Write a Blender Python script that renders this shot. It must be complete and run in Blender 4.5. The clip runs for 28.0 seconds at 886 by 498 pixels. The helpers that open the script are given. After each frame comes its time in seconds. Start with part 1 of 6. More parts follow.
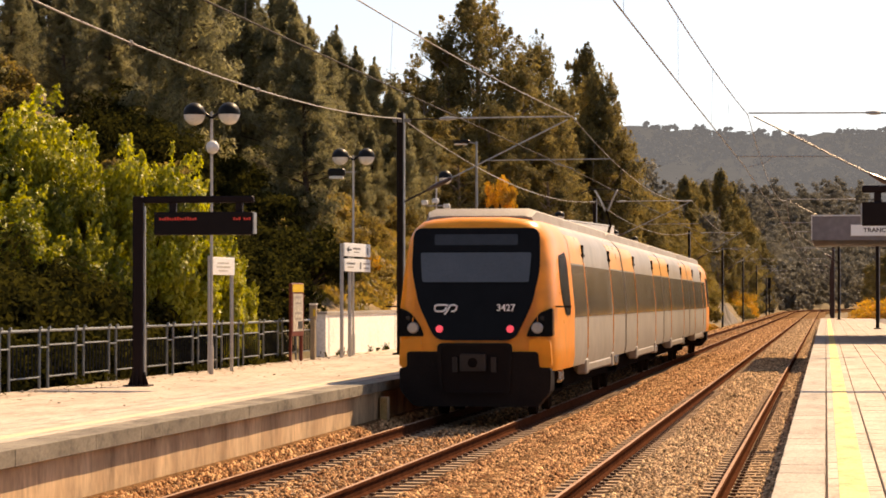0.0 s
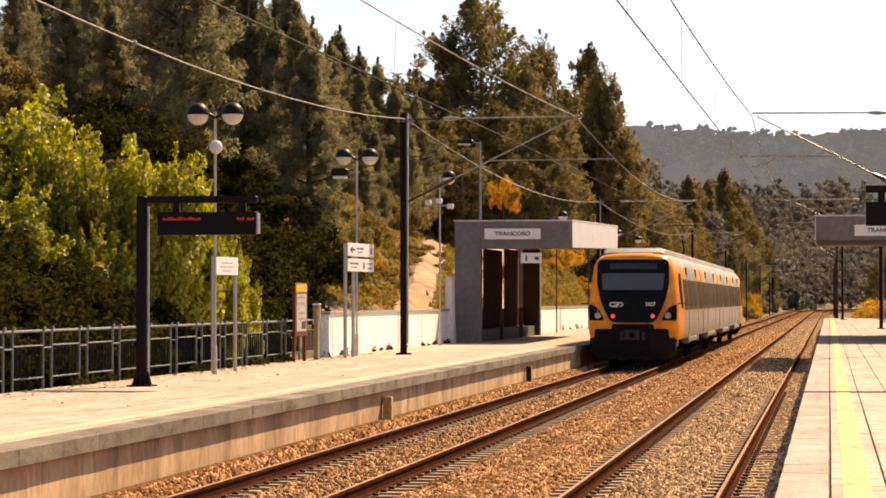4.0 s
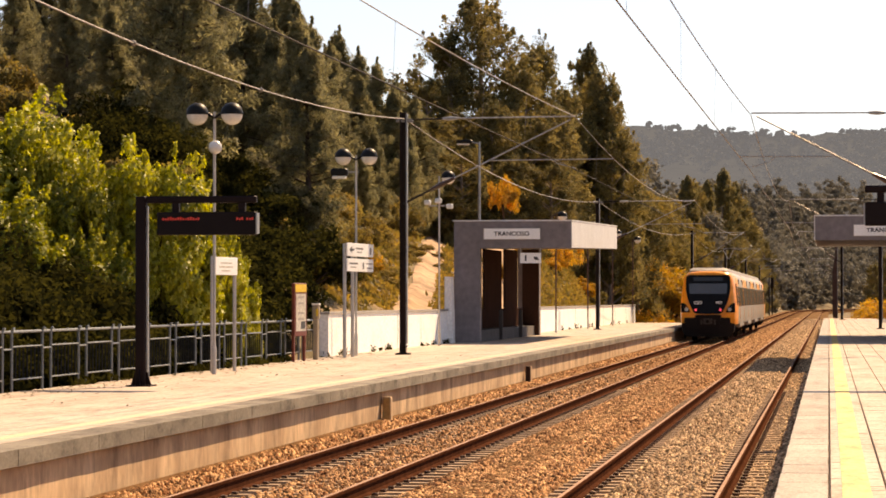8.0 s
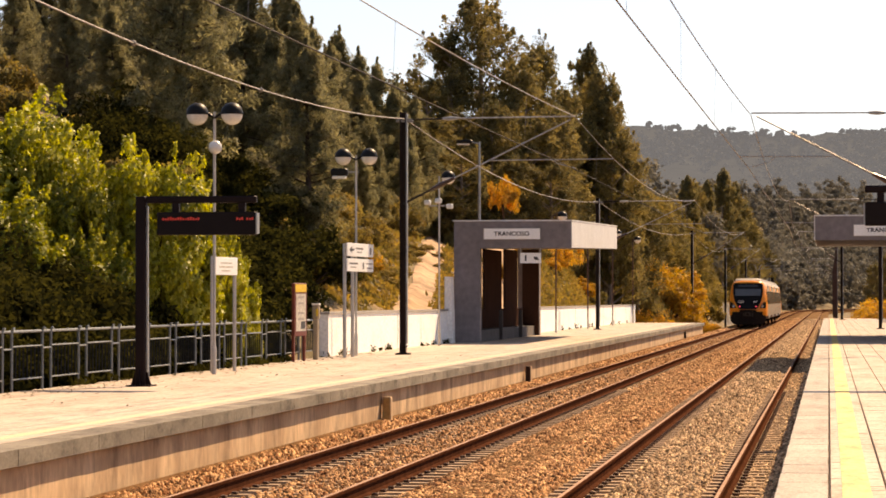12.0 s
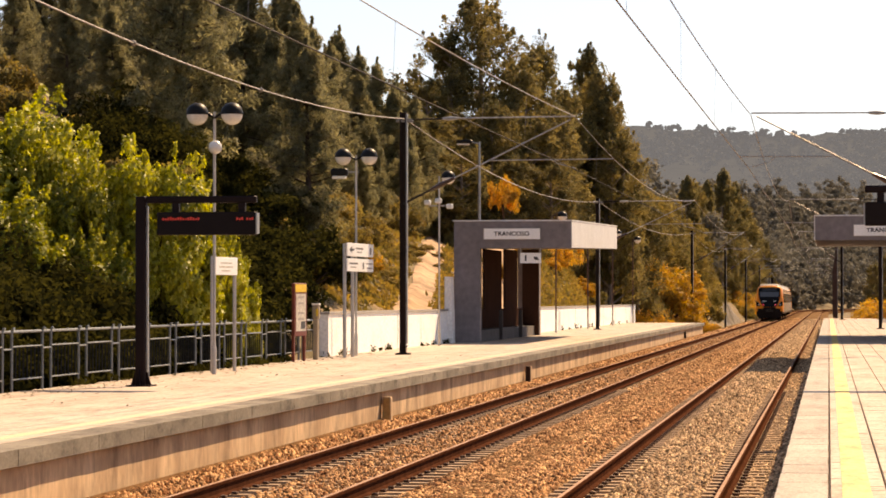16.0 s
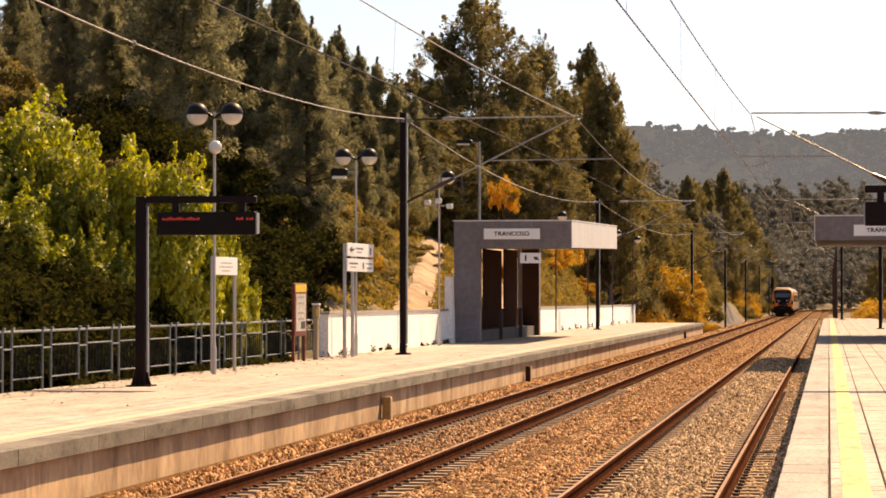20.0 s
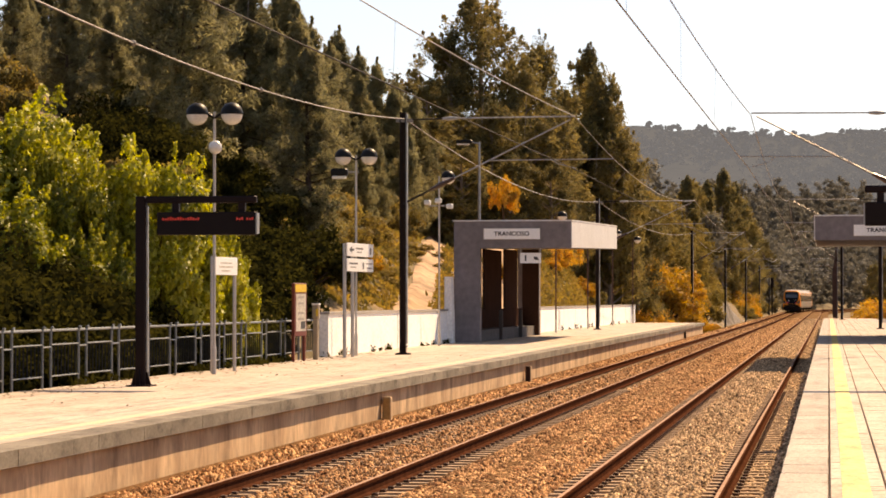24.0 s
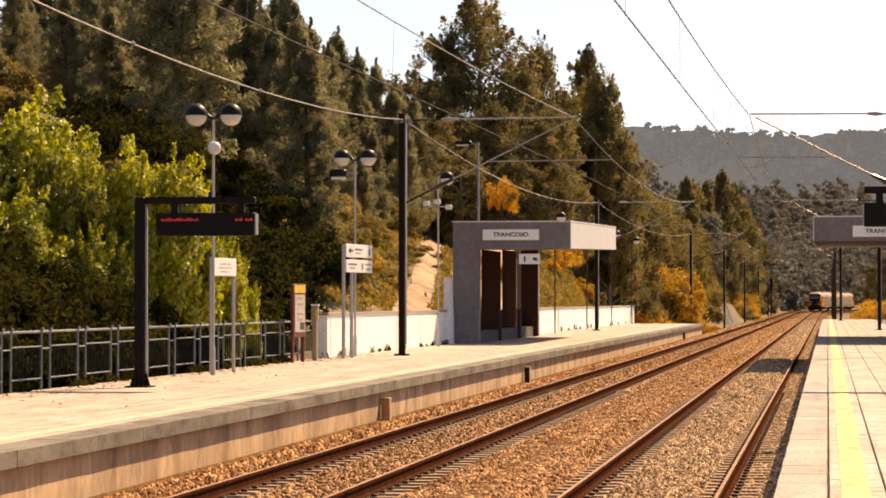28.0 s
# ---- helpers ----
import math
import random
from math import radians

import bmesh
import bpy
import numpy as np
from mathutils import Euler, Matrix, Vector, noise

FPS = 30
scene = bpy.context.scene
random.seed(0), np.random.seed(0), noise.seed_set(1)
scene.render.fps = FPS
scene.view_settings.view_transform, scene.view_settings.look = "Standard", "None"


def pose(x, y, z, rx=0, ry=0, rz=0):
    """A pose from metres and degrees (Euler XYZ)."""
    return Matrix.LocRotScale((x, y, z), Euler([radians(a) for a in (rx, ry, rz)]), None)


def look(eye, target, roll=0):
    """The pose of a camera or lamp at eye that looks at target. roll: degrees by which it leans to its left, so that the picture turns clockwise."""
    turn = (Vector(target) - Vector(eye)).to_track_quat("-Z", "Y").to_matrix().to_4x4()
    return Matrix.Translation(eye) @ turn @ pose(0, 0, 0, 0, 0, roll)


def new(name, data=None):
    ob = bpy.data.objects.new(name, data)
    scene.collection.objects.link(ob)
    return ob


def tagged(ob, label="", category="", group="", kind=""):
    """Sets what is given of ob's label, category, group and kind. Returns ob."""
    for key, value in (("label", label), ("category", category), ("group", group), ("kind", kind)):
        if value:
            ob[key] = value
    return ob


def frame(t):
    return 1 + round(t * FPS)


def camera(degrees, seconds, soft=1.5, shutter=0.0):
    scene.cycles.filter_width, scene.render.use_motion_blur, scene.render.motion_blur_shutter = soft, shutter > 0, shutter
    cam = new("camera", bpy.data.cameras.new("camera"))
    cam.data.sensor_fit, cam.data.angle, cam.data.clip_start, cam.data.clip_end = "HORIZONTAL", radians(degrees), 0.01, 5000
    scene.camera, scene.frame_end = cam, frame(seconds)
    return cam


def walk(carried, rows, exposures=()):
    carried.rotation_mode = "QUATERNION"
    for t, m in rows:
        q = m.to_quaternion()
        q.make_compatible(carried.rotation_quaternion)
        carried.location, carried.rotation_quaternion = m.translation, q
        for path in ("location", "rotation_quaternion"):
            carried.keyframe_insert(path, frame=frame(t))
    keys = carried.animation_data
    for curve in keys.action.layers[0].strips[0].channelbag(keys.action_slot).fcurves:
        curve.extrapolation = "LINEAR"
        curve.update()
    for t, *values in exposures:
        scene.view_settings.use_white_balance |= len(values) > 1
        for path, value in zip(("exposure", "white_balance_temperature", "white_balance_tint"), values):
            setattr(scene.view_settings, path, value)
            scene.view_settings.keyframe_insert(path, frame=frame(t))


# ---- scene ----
# Camera: a tripod on the platform beside the near track, long lens, tiny sways of the head.
cam = camera(18.95, 28.0, soft=1.75)
EYE_Z = 2.2


def aim(dx, dy):
    """The pose of the head; dx, dy: sway in thousandths of the lens's focal length."""
    turn = math.atan(683 / 4700) + math.atan(dx / 4700)
    tilt = math.atan(90 / 4700) + math.atan(dy / 4700)
    way = Vector((-math.sin(turn) * math.cos(tilt), math.cos(turn) * math.cos(tilt), math.sin(tilt)))
    eye = Vector((0, 0, EYE_Z))
    return look(eye, eye + 100 * way)


SWAY = [(0, -5, 0), (0.3, -2, 0), (0.6, 0.6, 0), (1, 1.3, 0), (3.5, 1.4, 0), (5.5, 0, 0), (12, 0, 0), (23.5, 0, 0),
        (25.5, -0.6, 0.4), (26, -0.4, 1.2), (27, -1.7, 2), (28, -1.8, 1.6)]
walk(cam, [(t, aim(dx, dy)) for t, dx, dy in SWAY], [(0, 0.91, 7050, 16), (28, 0.91, 7050, 16)])

# Sky and sun: ahead and a little to the side of the tracks, half way up.
SUN_UP, SUN_AZ = radians(44.5), radians(25)
world = bpy.data.worlds.new("sky")
scene.world = world
world.use_nodes = True
wn = world.node_tree.nodes
sky = wn.new("ShaderNodeTexSky")
sky.sky_type, sky.sun_disc, sky.sun_elevation, sky.sun_rotation = "NISHITA", False, SUN_UP, SUN_AZ
sky.air_density, sky.dust_density, sky.ozone_density = 1.0, 0.6, 1.0
wn["Background"].inputs[1].default_value = 0.071
haze = wn.new("ShaderNodeHueSaturation")
haze.inputs["Saturation"].default_value = 0.62
world.node_tree.links.new(sky.outputs[0], haze.inputs["Color"])
tint = wn.new("ShaderNodeMix")
tint.data_type, tint.blend_type = "RGBA", "MULTIPLY"
tint.inputs[0].default_value, tint.inputs[7].default_value = 1.0, (0.955, 1.0, 1.10, 1)
world.node_tree.links.new(haze.outputs[0], tint.inputs[6])
world.node_tree.links.new(tint.outputs[2], wn["Background"].inputs[0])
sun = new("sun", bpy.data.lights.new("sun", "SUN"))
sun.data.energy, sun.data.angle, sun.data.color = 5.0, radians(0.6), (1.0, 0.745, 0.455)
sun_way = Vector((math.sin(SUN_AZ) * math.cos(SUN_UP), math.cos(SUN_AZ) * math.cos(SUN_UP), math.sin(SUN_UP)))
sun.matrix_basis = look(sun_way * 200, (0, 0, 0))


# ---- materials ----
def mat(name, a, b=None, rough=0.7, metal=0.0, scale=4.0, fine=60.0, bump=0.15, depth=0.01, spec=0.4, stretch=(1, 1, 1), contrast=1.0,
        per_piece=0.0, coords="Object", per_stone=False, stain=0.0, stain_scale=2.5):
    """A surface of two colours that drift into one another, with fine grain, relief and uneven gloss."""
    m = bpy.data.materials.new(name)
    m.use_nodes = True
    n, k = m.node_tree.nodes, m.node_tree.links
    bsdf = n["Principled BSDF"]
    b = b or tuple(c * 0.72 for c in a)
    tc, mp = n.new("ShaderNodeTexCoord"), n.new("ShaderNodeMapping")
    mp.inputs["Scale"].default_value = stretch
    if coords == "Position":
        k.new(n.new("ShaderNodeNewGeometry").outputs["Position"], mp.inputs[0])
    else:
        k.new(tc.outputs[coords], mp.inputs[0])
    big, small = n.new("ShaderNodeTexNoise"), n.new("ShaderNodeTexNoise")
    big.inputs["Scale"].default_value, big.inputs["Detail"].default_value = scale, 5
    small.inputs["Scale"].default_value, small.inputs["Detail"].default_value = fine, 3
    for t in (big, small):
        k.new(mp.outputs[0], t.inputs["Vector"])
    ramp = n.new("ShaderNodeMapRange")
    ramp.inputs[1].default_value, ramp.inputs[2].default_value = 0.5 - 0.22 / contrast, 0.5 + 0.22 / contrast
    k.new(big.outputs[0], ramp.inputs[0])
    mix = n.new("ShaderNodeMix")
    mix.data_type = "RGBA"
    mix.inputs[6].default_value, mix.inputs[7].default_value = (*a, 1), (*b, 1)
    k.new(ramp.outputs[0], mix.inputs[0])
    hsv = n.new("ShaderNodeHueSaturation")
    grain = n.new("ShaderNodeMapRange")
    grain.inputs[1].default_value, grain.inputs[2].default_value = 0.25, 0.75
    grain.inputs[3].default_value, grain.inputs[4].default_value = 0.8, 1.2
    k.new(small.outputs[0], grain.inputs[0])
    if stain:
        spots, cut, dirt = n.new("ShaderNodeTexNoise"), n.new("ShaderNodeMapRange"), n.new("ShaderNodeMix")
        spots.inputs["Scale"].default_value, spots.inputs["Detail"].default_value, spots.inputs["Roughness"].default_value = stain_scale, 8, 0.72
        cut.inputs[1].default_value, cut.inputs[2].default_value, cut.inputs[4].default_value = 0.50, 0.63, stain
        dirt.data_type = "RGBA"
        dirt.inputs[7].default_value = (b[0] * 0.33, b[1] * 0.30, b[2] * 0.28, 1)
        k.new(mp.outputs[0], spots.inputs["Vector"])
        k.new(spots.outputs[0], cut.inputs[0])
        k.new(cut.outputs[0], dirt.inputs[0])
        k.new(mix.outputs[2], dirt.inputs[6])
        k.new(dirt.outputs[2], hsv.inputs["Color"])
    else:
        k.new(mix.outputs[2], hsv.inputs["Color"])
    if per_stone:
        geo, span, mul = n.new("ShaderNodeNewGeometry"), n.new("ShaderNodeMapRange"), n.new("ShaderNodeMath")
        span.inputs[3].default_value, span.inputs[4].default_value = 0.32, 1.75
        k.new(geo.outputs["Random Per Island"], span.inputs[0])
        mul.operation = "MULTIPLY"
        k.new(span.outputs[0], mul.inputs[0])
        k.new(grain.outputs[0], mul.inputs[1])
        k.new(mul.outputs[0], hsv.inputs["Value"])
    elif per_piece:
        info, wob, mul = n.new("ShaderNodeObjectInfo"), n.new("ShaderNodeMapRange"), n.new("ShaderNodeMath")
        wob.inputs[3].default_value, wob.inputs[4].default_value = 1 - per_piece, 1 + per_piece
        k.new(info.outputs["Random"], wob.inputs[0])
        mul.operation = "MULTIPLY"
        k.new(wob.outputs[0], mul.inputs[0])
        k.new(grain.outputs[0], mul.inputs[1])
        k.new(mul.outputs[0], hsv.inputs["Value"])
    else:
        k.new(grain.outputs[0], hsv.inputs["Value"])
    k.new(hsv.outputs[0], bsdf.inputs["Base Color"])
    gloss = n.new("ShaderNodeMapRange")
    gloss.inputs[3].default_value, gloss.inputs[4].default_value = max(0, rough - 0.1), min(1, rough + 0.1)
    k.new(big.outputs[0], gloss.inputs[0])
    k.new(gloss.outputs[0], bsdf.inputs["Roughness"])
    bsdf.inputs["Metallic"].default_value = metal
    bsdf.inputs["Specular IOR Level"].default_value = spec
    if bump:
        bp = n.new("ShaderNodeBump")
        bp.inputs["Strength"].default_value, bp.inputs["Distance"].default_value = bump, depth
        k.new(small.outputs[0], bp.inputs["Height"])
        k.new(bp.outputs[0], bsdf.inputs["Normal"])
    return m


def leaf_mat(name, a, b, glow=0.45, rough=0.65, spec=0.12):
    """Leaves: two colours spread leaf by leaf, with light passing through the blade."""
    m = bpy.data.materials.new(name)
    m.use_nodes = True
    n, k = m.node_tree.nodes, m.node_tree.links
    bsdf, out = n["Principled BSDF"], n["Material Output"]
    geo, ramp = n.new("ShaderNodeNewGeometry"), n.new("ShaderNodeMix")
    ramp.data_type = "RGBA"
    ramp.inputs[6].default_value, ramp.inputs[7].default_value = (*a, 1), (*b, 1)
    tc, nz, add = n.new("ShaderNodeTexCoord"), n.new("ShaderNodeTexNoise"), n.new("ShaderNodeMath")
    nz.inputs["Scale"].default_value = 0.5
    k.new(tc.outputs["Object"], nz.inputs["Vector"])
    add.operation, add.use_clamp = "MULTIPLY_ADD", True
    add.inputs[1].default_value = 0.65
    k.new(geo.outputs["Random Per Island"], add.inputs[0])
    sub = n.new("ShaderNodeMapRange")
    sub.inputs[1].default_value, sub.inputs[2].default_value, sub.inputs[3].default_value, sub.inputs[4].default_value = 0.32, 0.68, -0.3, 0.6
    k.new(nz.outputs[0], sub.inputs[0])
    k.new(sub.outputs[0], add.inputs[2])
    k.new(add.outputs[0], ramp.inputs[0])
    info, hsv, val = n.new("ShaderNodeObjectInfo"), n.new("ShaderNodeHueSaturation"), n.new("ShaderNodeMapRange")
    val.inputs[3].default_value, val.inputs[4].default_value = 0.8, 1.2
    k.new(info.outputs["Random"], val.inputs[0])
    k.new(val.outputs[0], hsv.inputs["Value"])
    k.new(ramp.outputs[2], hsv.inputs["Color"])
    k.new(hsv.outputs[0], bsdf.inputs["Base Color"])
    bsdf.inputs["Roughness"].default_value = rough
    bsdf.inputs["Specular IOR Level"].default_value = spec
    thin, mix = n.new("ShaderNodeBsdfTranslucent"), n.new("ShaderNodeMixShader")
    bright = n.new("ShaderNodeHueSaturation")
    bright.inputs["Value"].default_value, bright.inputs["Saturation"].default_value = 1.5, 1.15
    k.new(hsv.outputs[0], bright.inputs["Color"])
    k.new(bright.outputs[0], thin.inputs[0])
    mix.inputs[0].default_value = glow
    k.new(bsdf.outputs[0], mix.inputs[1])
    k.new(thin.outputs[0], mix.inputs[2])
    k.new(mix.outputs[0], out.inputs[0])
    return m


def lamp_mat(name, colour, strength):
    m = mat(name, colour, colour, rough=0.3, bump=0)
    b = m.node_tree.nodes["Principled BSDF"]
    b.inputs["Emission Color"].default_value, b.inputs["Emission Strength"].default_value = (*colour, 1), strength
    return m


M_COPING = mat("coping_stone", (0.25, 0.215, 0.16), (0.14, 0.115, 0.085), 0.85, scale=1.3, fine=30, bump=0.3, per_piece=0.02, contrast=1.4, stretch=(1, 0.5, 1), coords="Position", stain=0.75, stain_scale=1.6)
M_COPING2 = mat("pale_coping_stone", (0.43, 0.38, 0.32), (0.33, 0.285, 0.235), 0.85, scale=1.4, fine=40, bump=0.3, per_piece=0.08, contrast=0.9, stretch=(1, 0.2, 1), coords="Position", stain=0.34, stain_scale=3.0)
M_WALLBASE = mat("stained_concrete", (0.64, 0.44, 0.25), (0.40, 0.25, 0.13), 0.9, scale=1.5, fine=11, bump=0.3, stretch=(1, 0.9, 0.35), contrast=1.2, stain=0.55, stain_scale=1.1)
M_TILE = mat("paving_tile", (0.56, 0.46, 0.36), (0.41, 0.325, 0.25), 0.8, scale=1.3, fine=20, bump=0.3, per_piece=0.06, contrast=1.0, stretch=(1, 0.25, 1), coords="Position", stain=0.38, stain_scale=3.0)
M_GROUT = mat("sandy_joint", (0.19, 0.145, 0.11), (0.12, 0.09, 0.068), 0.95, scale=3, fine=40)
M_YELLOW = mat("yellow_line_paint", (0.76, 0.61, 0.20), (0.62, 0.49, 0.20), 0.75, scale=1.5, fine=45, bump=0.2, stretch=(1, 0.35, 1), contrast=1.4, stain=0.6, stain_scale=3.4)
M_WORNYELLOW = mat("faded_yellow_paint", (0.60, 0.49, 0.29), (0.55, 0.455, 0.34), 0.8, scale=1.2, fine=40, bump=0.2)
M_DARKBAR = mat("fence_bar_paint", (0.020, 0.022, 0.024), None, 0.7, spec=0.1, bump=0)
M_BALLAST = mat("brown_ballast", (0.19, 0.108, 0.053), (0.105, 0.058, 0.029), 0.95, spec=0.0, scale=9, fine=24, bump=0.6, depth=0.03, contrast=1.6)
M_BALLAST2 = mat("pale_ballast", (0.23, 0.142, 0.074), (0.135, 0.08, 0.042), 0.95, spec=0.0, scale=9, fine=24, bump=0.6, depth=0.03, contrast=1.6)
M_RAIL = mat("rusty_rail_steel", (0.085, 0.034, 0.018), (0.045, 0.018, 0.010), 0.95, spec=0.0, scale=5, fine=60)
M_RAILTOP = mat("worn_rail_head", (0.46, 0.29, 0.19), (0.27, 0.15, 0.09), 0.75, metal=0.0, spec=0.1, scale=3, fine=80, bump=0.05)
M_SLEEPER = mat("sleeper_concrete", (0.42, 0.30, 0.195), (0.28, 0.195, 0.125), 0.9, spec=0.1, scale=4, fine=40, per_piece=0.15)
M_CLIP = mat("rail_fastening", (0.11, 0.055, 0.032), None, 0.8, metal=0.3)
M_SOIL = mat("dry_grass_soil", (0.20, 0.13, 0.055), (0.10, 0.075, 0.028), 0.95, scale=0.25, fine=3, bump=0.8, depth=0.2, contrast=1.5)
M_DIRT = mat("sandy_dirt", (0.47, 0.30, 0.17), (0.27, 0.175, 0.095), 0.95, scale=0.5, fine=4, bump=0.6, depth=0.05, contrast=1.7, stain=0.55, stain_scale=0.7)
M_ROCK = mat("grey_rock_face", (0.24, 0.21, 0.185), (0.11, 0.095, 0.08), 0.9, spec=0.1, contrast=1.6, scale=0.5, fine=3, bump=0.8, depth=0.15)
M_WHITE = mat("whitewashed_render", (0.95, 0.94, 0.92), (0.92, 0.90, 0.86), 0.85, scale=0.9, fine=12, bump=0.2, contrast=0.7, stain=0.16, stain_scale=1.4)
M_CAP = mat("grey_wall_coping", (0.38, 0.35, 0.32), None, 0.85, scale=3)
M_GREY = mat("grey_painted_concrete", (0.22, 0.195, 0.20), (0.165, 0.15, 0.152), 0.8, scale=0.7, fine=5, bump=0.08)
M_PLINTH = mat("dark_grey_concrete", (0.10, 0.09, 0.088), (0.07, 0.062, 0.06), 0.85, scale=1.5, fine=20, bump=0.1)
M_FASCIA = mat("pale_fascia", (0.66, 0.655, 0.65), (0.60, 0.595, 0.59), 0.7, scale=0.8, fine=20, bump=0.1)
M_YSTONE = mat("yellowed_concrete", (0.55, 0.36, 0.13), (0.38, 0.23, 0.08), 0.85, scale=4, fine=20)
M_PANEL = mat("brown_panel", (0.060, 0.034, 0.026), (0.045, 0.026, 0.02), 0.9, spec=0.0, scale=1.2, fine=20)
M_MAROON = mat("dark_maroon_paint", (0.013, 0.006, 0.006), (0.009, 0.005, 0.005), 0.6, spec=0.15, scale=3, fine=50, bump=0.05)
M_SCREEN = mat("black_display_face", (0.010, 0.006, 0.006), (0.007, 0.004, 0.004), 0.55, spec=0.15, scale=3, bump=0.02)
M_GALV = mat("galvanised_steel", (0.36, 0.37, 0.37), (0.25, 0.26, 0.27), 0.5, metal=0.5, scale=3, fine=40, bump=0.06)
M_POST = mat("pale_painted_post", (0.52, 0.50, 0.47), (0.42, 0.40, 0.37), 0.55, scale=2.5, fine=40, bump=0.05)
M_FENCE = mat("blue_grey_fence_paint", (0.20, 0.22, 0.23), (0.14, 0.155, 0.165), 0.5, metal=0.2, scale=4, fine=40, bump=0.08)
M_MAST = mat("brown_mast_steel", (0.024, 0.015, 0.012), (0.017, 0.011, 0.009), 0.7, spec=0.15, scale=3, fine=40)
M_WIRE = mat("weathered_cable", (0.30, 0.28, 0.25), (0.22, 0.2, 0.18), 0.5, metal=0.5, bump=0)
M_DKWIRE = mat("dark_cable", (0.05, 0.043, 0.038), None, 0.7, bump=0, spec=0.1)
M_REDMAST = mat("red_brown_column_paint", (0.11, 0.062, 0.05), (0.08, 0.045, 0.036), 0.7, spec=0.2, scale=2)
M_INSUL = mat("brown_insulator", (0.07, 0.04, 0.03), None, 0.3, bump=0)
M_SIGN = mat("white_sign_enamel", (0.90, 0.90, 0.88), (0.85, 0.85, 0.83), 0.35, scale=2, bump=0.02)
M_INK = mat("dark_sign_print", (0.05, 0.05, 0.055), None, 0.5, bump=0)
M_RED = mat("red_case_paint", (0.17, 0.035, 0.022), (0.13, 0.026, 0.017), 0.5, scale=3)
M_YSIGN = mat("yellow_header", (0.75, 0.52, 0.03), (0.68, 0.46, 0.03), 0.5, bump=0)
M_PAPER = mat("printed_paper", (0.62, 0.58, 0.50), (0.42, 0.39, 0.33), 0.6, scale=12, fine=60, bump=0, contrast=2)
M_VALID = mat("beige_machine_paint", (0.36, 0.29, 0.2), (0.28, 0.23, 0.16), 0.5)
M_GLOBETOP = mat("black_lamp_cap", (0.012, 0.012, 0.012), None, 0.45, bump=0, spec=0.15)
M_GLOBE = mat("milky_lamp_bowl", (0.78, 0.76, 0.70), (0.7, 0.68, 0.62), 0.2, bump=0)
M_ORANGE = mat("orange_train_paint", (0.92, 0.325, 0.020), (0.88, 0.305, 0.018), 0.3, scale=0.5, fine=2, bump=0.0, spec=0.35)
# Same train orange, made paler to hold glancing sun and sheen in its colour.
M_ORANGE2 = mat("sunlit_orange_paint", (0.86, 0.42, 0.075), (0.82, 0.39, 0.065), 0.3, scale=0.5, fine=2, bump=0, spec=0.4)
M_TGREY = mat("warm_grey_train_paint", (0.37, 0.325, 0.265), (0.32, 0.28, 0.225), 0.4, scale=0.5, fine=2, bump=0.0, spec=0.25)
M_TROOF = mat("dusty_grey_roof_paint", (0.33, 0.30, 0.265), (0.24, 0.21, 0.185), 0.65, scale=1.2, fine=30)
M_TDARK = mat("charcoal_train_paint", (0.022, 0.017, 0.015), (0.015, 0.012, 0.011), 0.7, spec=0.05, scale=2, fine=40)
M_UNDER = mat("grimy_underframe", (0.016, 0.012, 0.010), (0.010, 0.008, 0.007), 0.95, spec=0.0, scale=4, fine=30)
M_SILL = mat("light_grey_sill_box", (0.33, 0.28, 0.22), (0.25, 0.21, 0.16), 0.5, scale=3)
M_BLACKGLASS = mat("black_glass_mask", (0.006, 0.006, 0.007), None, 0.2, bump=0, spec=0.07)
# Tinted glass, its colour lightened to stand for reflections of the bright platform.
M_WINGLASS = mat("reflection_toned_glass", (0.12, 0.10, 0.076), (0.21, 0.178, 0.132), 0.12, scale=0.7, bump=0, spec=0.6)
M_SCREENGLASS = mat("blue_grey_windscreen", (0.040, 0.042, 0.047), (0.028, 0.03, 0.033), 0.12, scale=1, bump=0, spec=0.7)
M_DISPLAY = mat("dark_destination_glass", (0.017, 0.017, 0.019), None, 0.2, bump=0)
M_CHROME = mat("bright_metal", (0.62, 0.60, 0.57), None, 0.25, metal=1.0, bump=0)
M_COUPLER = mat("dark_cast_steel", (0.045, 0.04, 0.038), (0.032, 0.028, 0.026), 0.5, metal=0.4)
M_STEEL = mat("dull_steel", (0.24, 0.22, 0.2), (0.16, 0.15, 0.13), 0.5, metal=0.6)
M_LENS = mat("headlamp_lens", (0.55, 0.55, 0.55), None, 0.1, metal=0.4, bump=0)
# Leaf colour darkened to put shade below pines and behind the railing into it.
M_UNDERGROWTH = leaf_mat("shade_darkened_leaves", (0.045, 0.042, 0.012), (0.013, 0.014, 0.005), 0.35, 0.9, 0.0)
M_TAIL = lamp_mat("lit_red_tail_lamp", (1.0, 0.10, 0.14), 0.34)
M_LED = lamp_mat("red_led_dots", (0.6, 0.05, 0.03), 0.03)
M_STONE = mat("ballast_stone", (0.60, 0.355, 0.17), (0.20, 0.088, 0.038), 0.95, spec=0.05, scale=5, fine=30, bump=0.3, contrast=1.8, per_stone=True)
M_STONE2 = mat("pale_ballast_stone", (0.62, 0.44, 0.26), (0.25, 0.15, 0.082), 0.95, spec=0.05, scale=5, fine=30, bump=0.3, contrast=1.8, per_stone=True)
M_BARK = mat("pine_bark", (0.085, 0.055, 0.035), (0.05, 0.032, 0.02), 0.9, scale=3, fine=14, bump=0.6, depth=0.05)
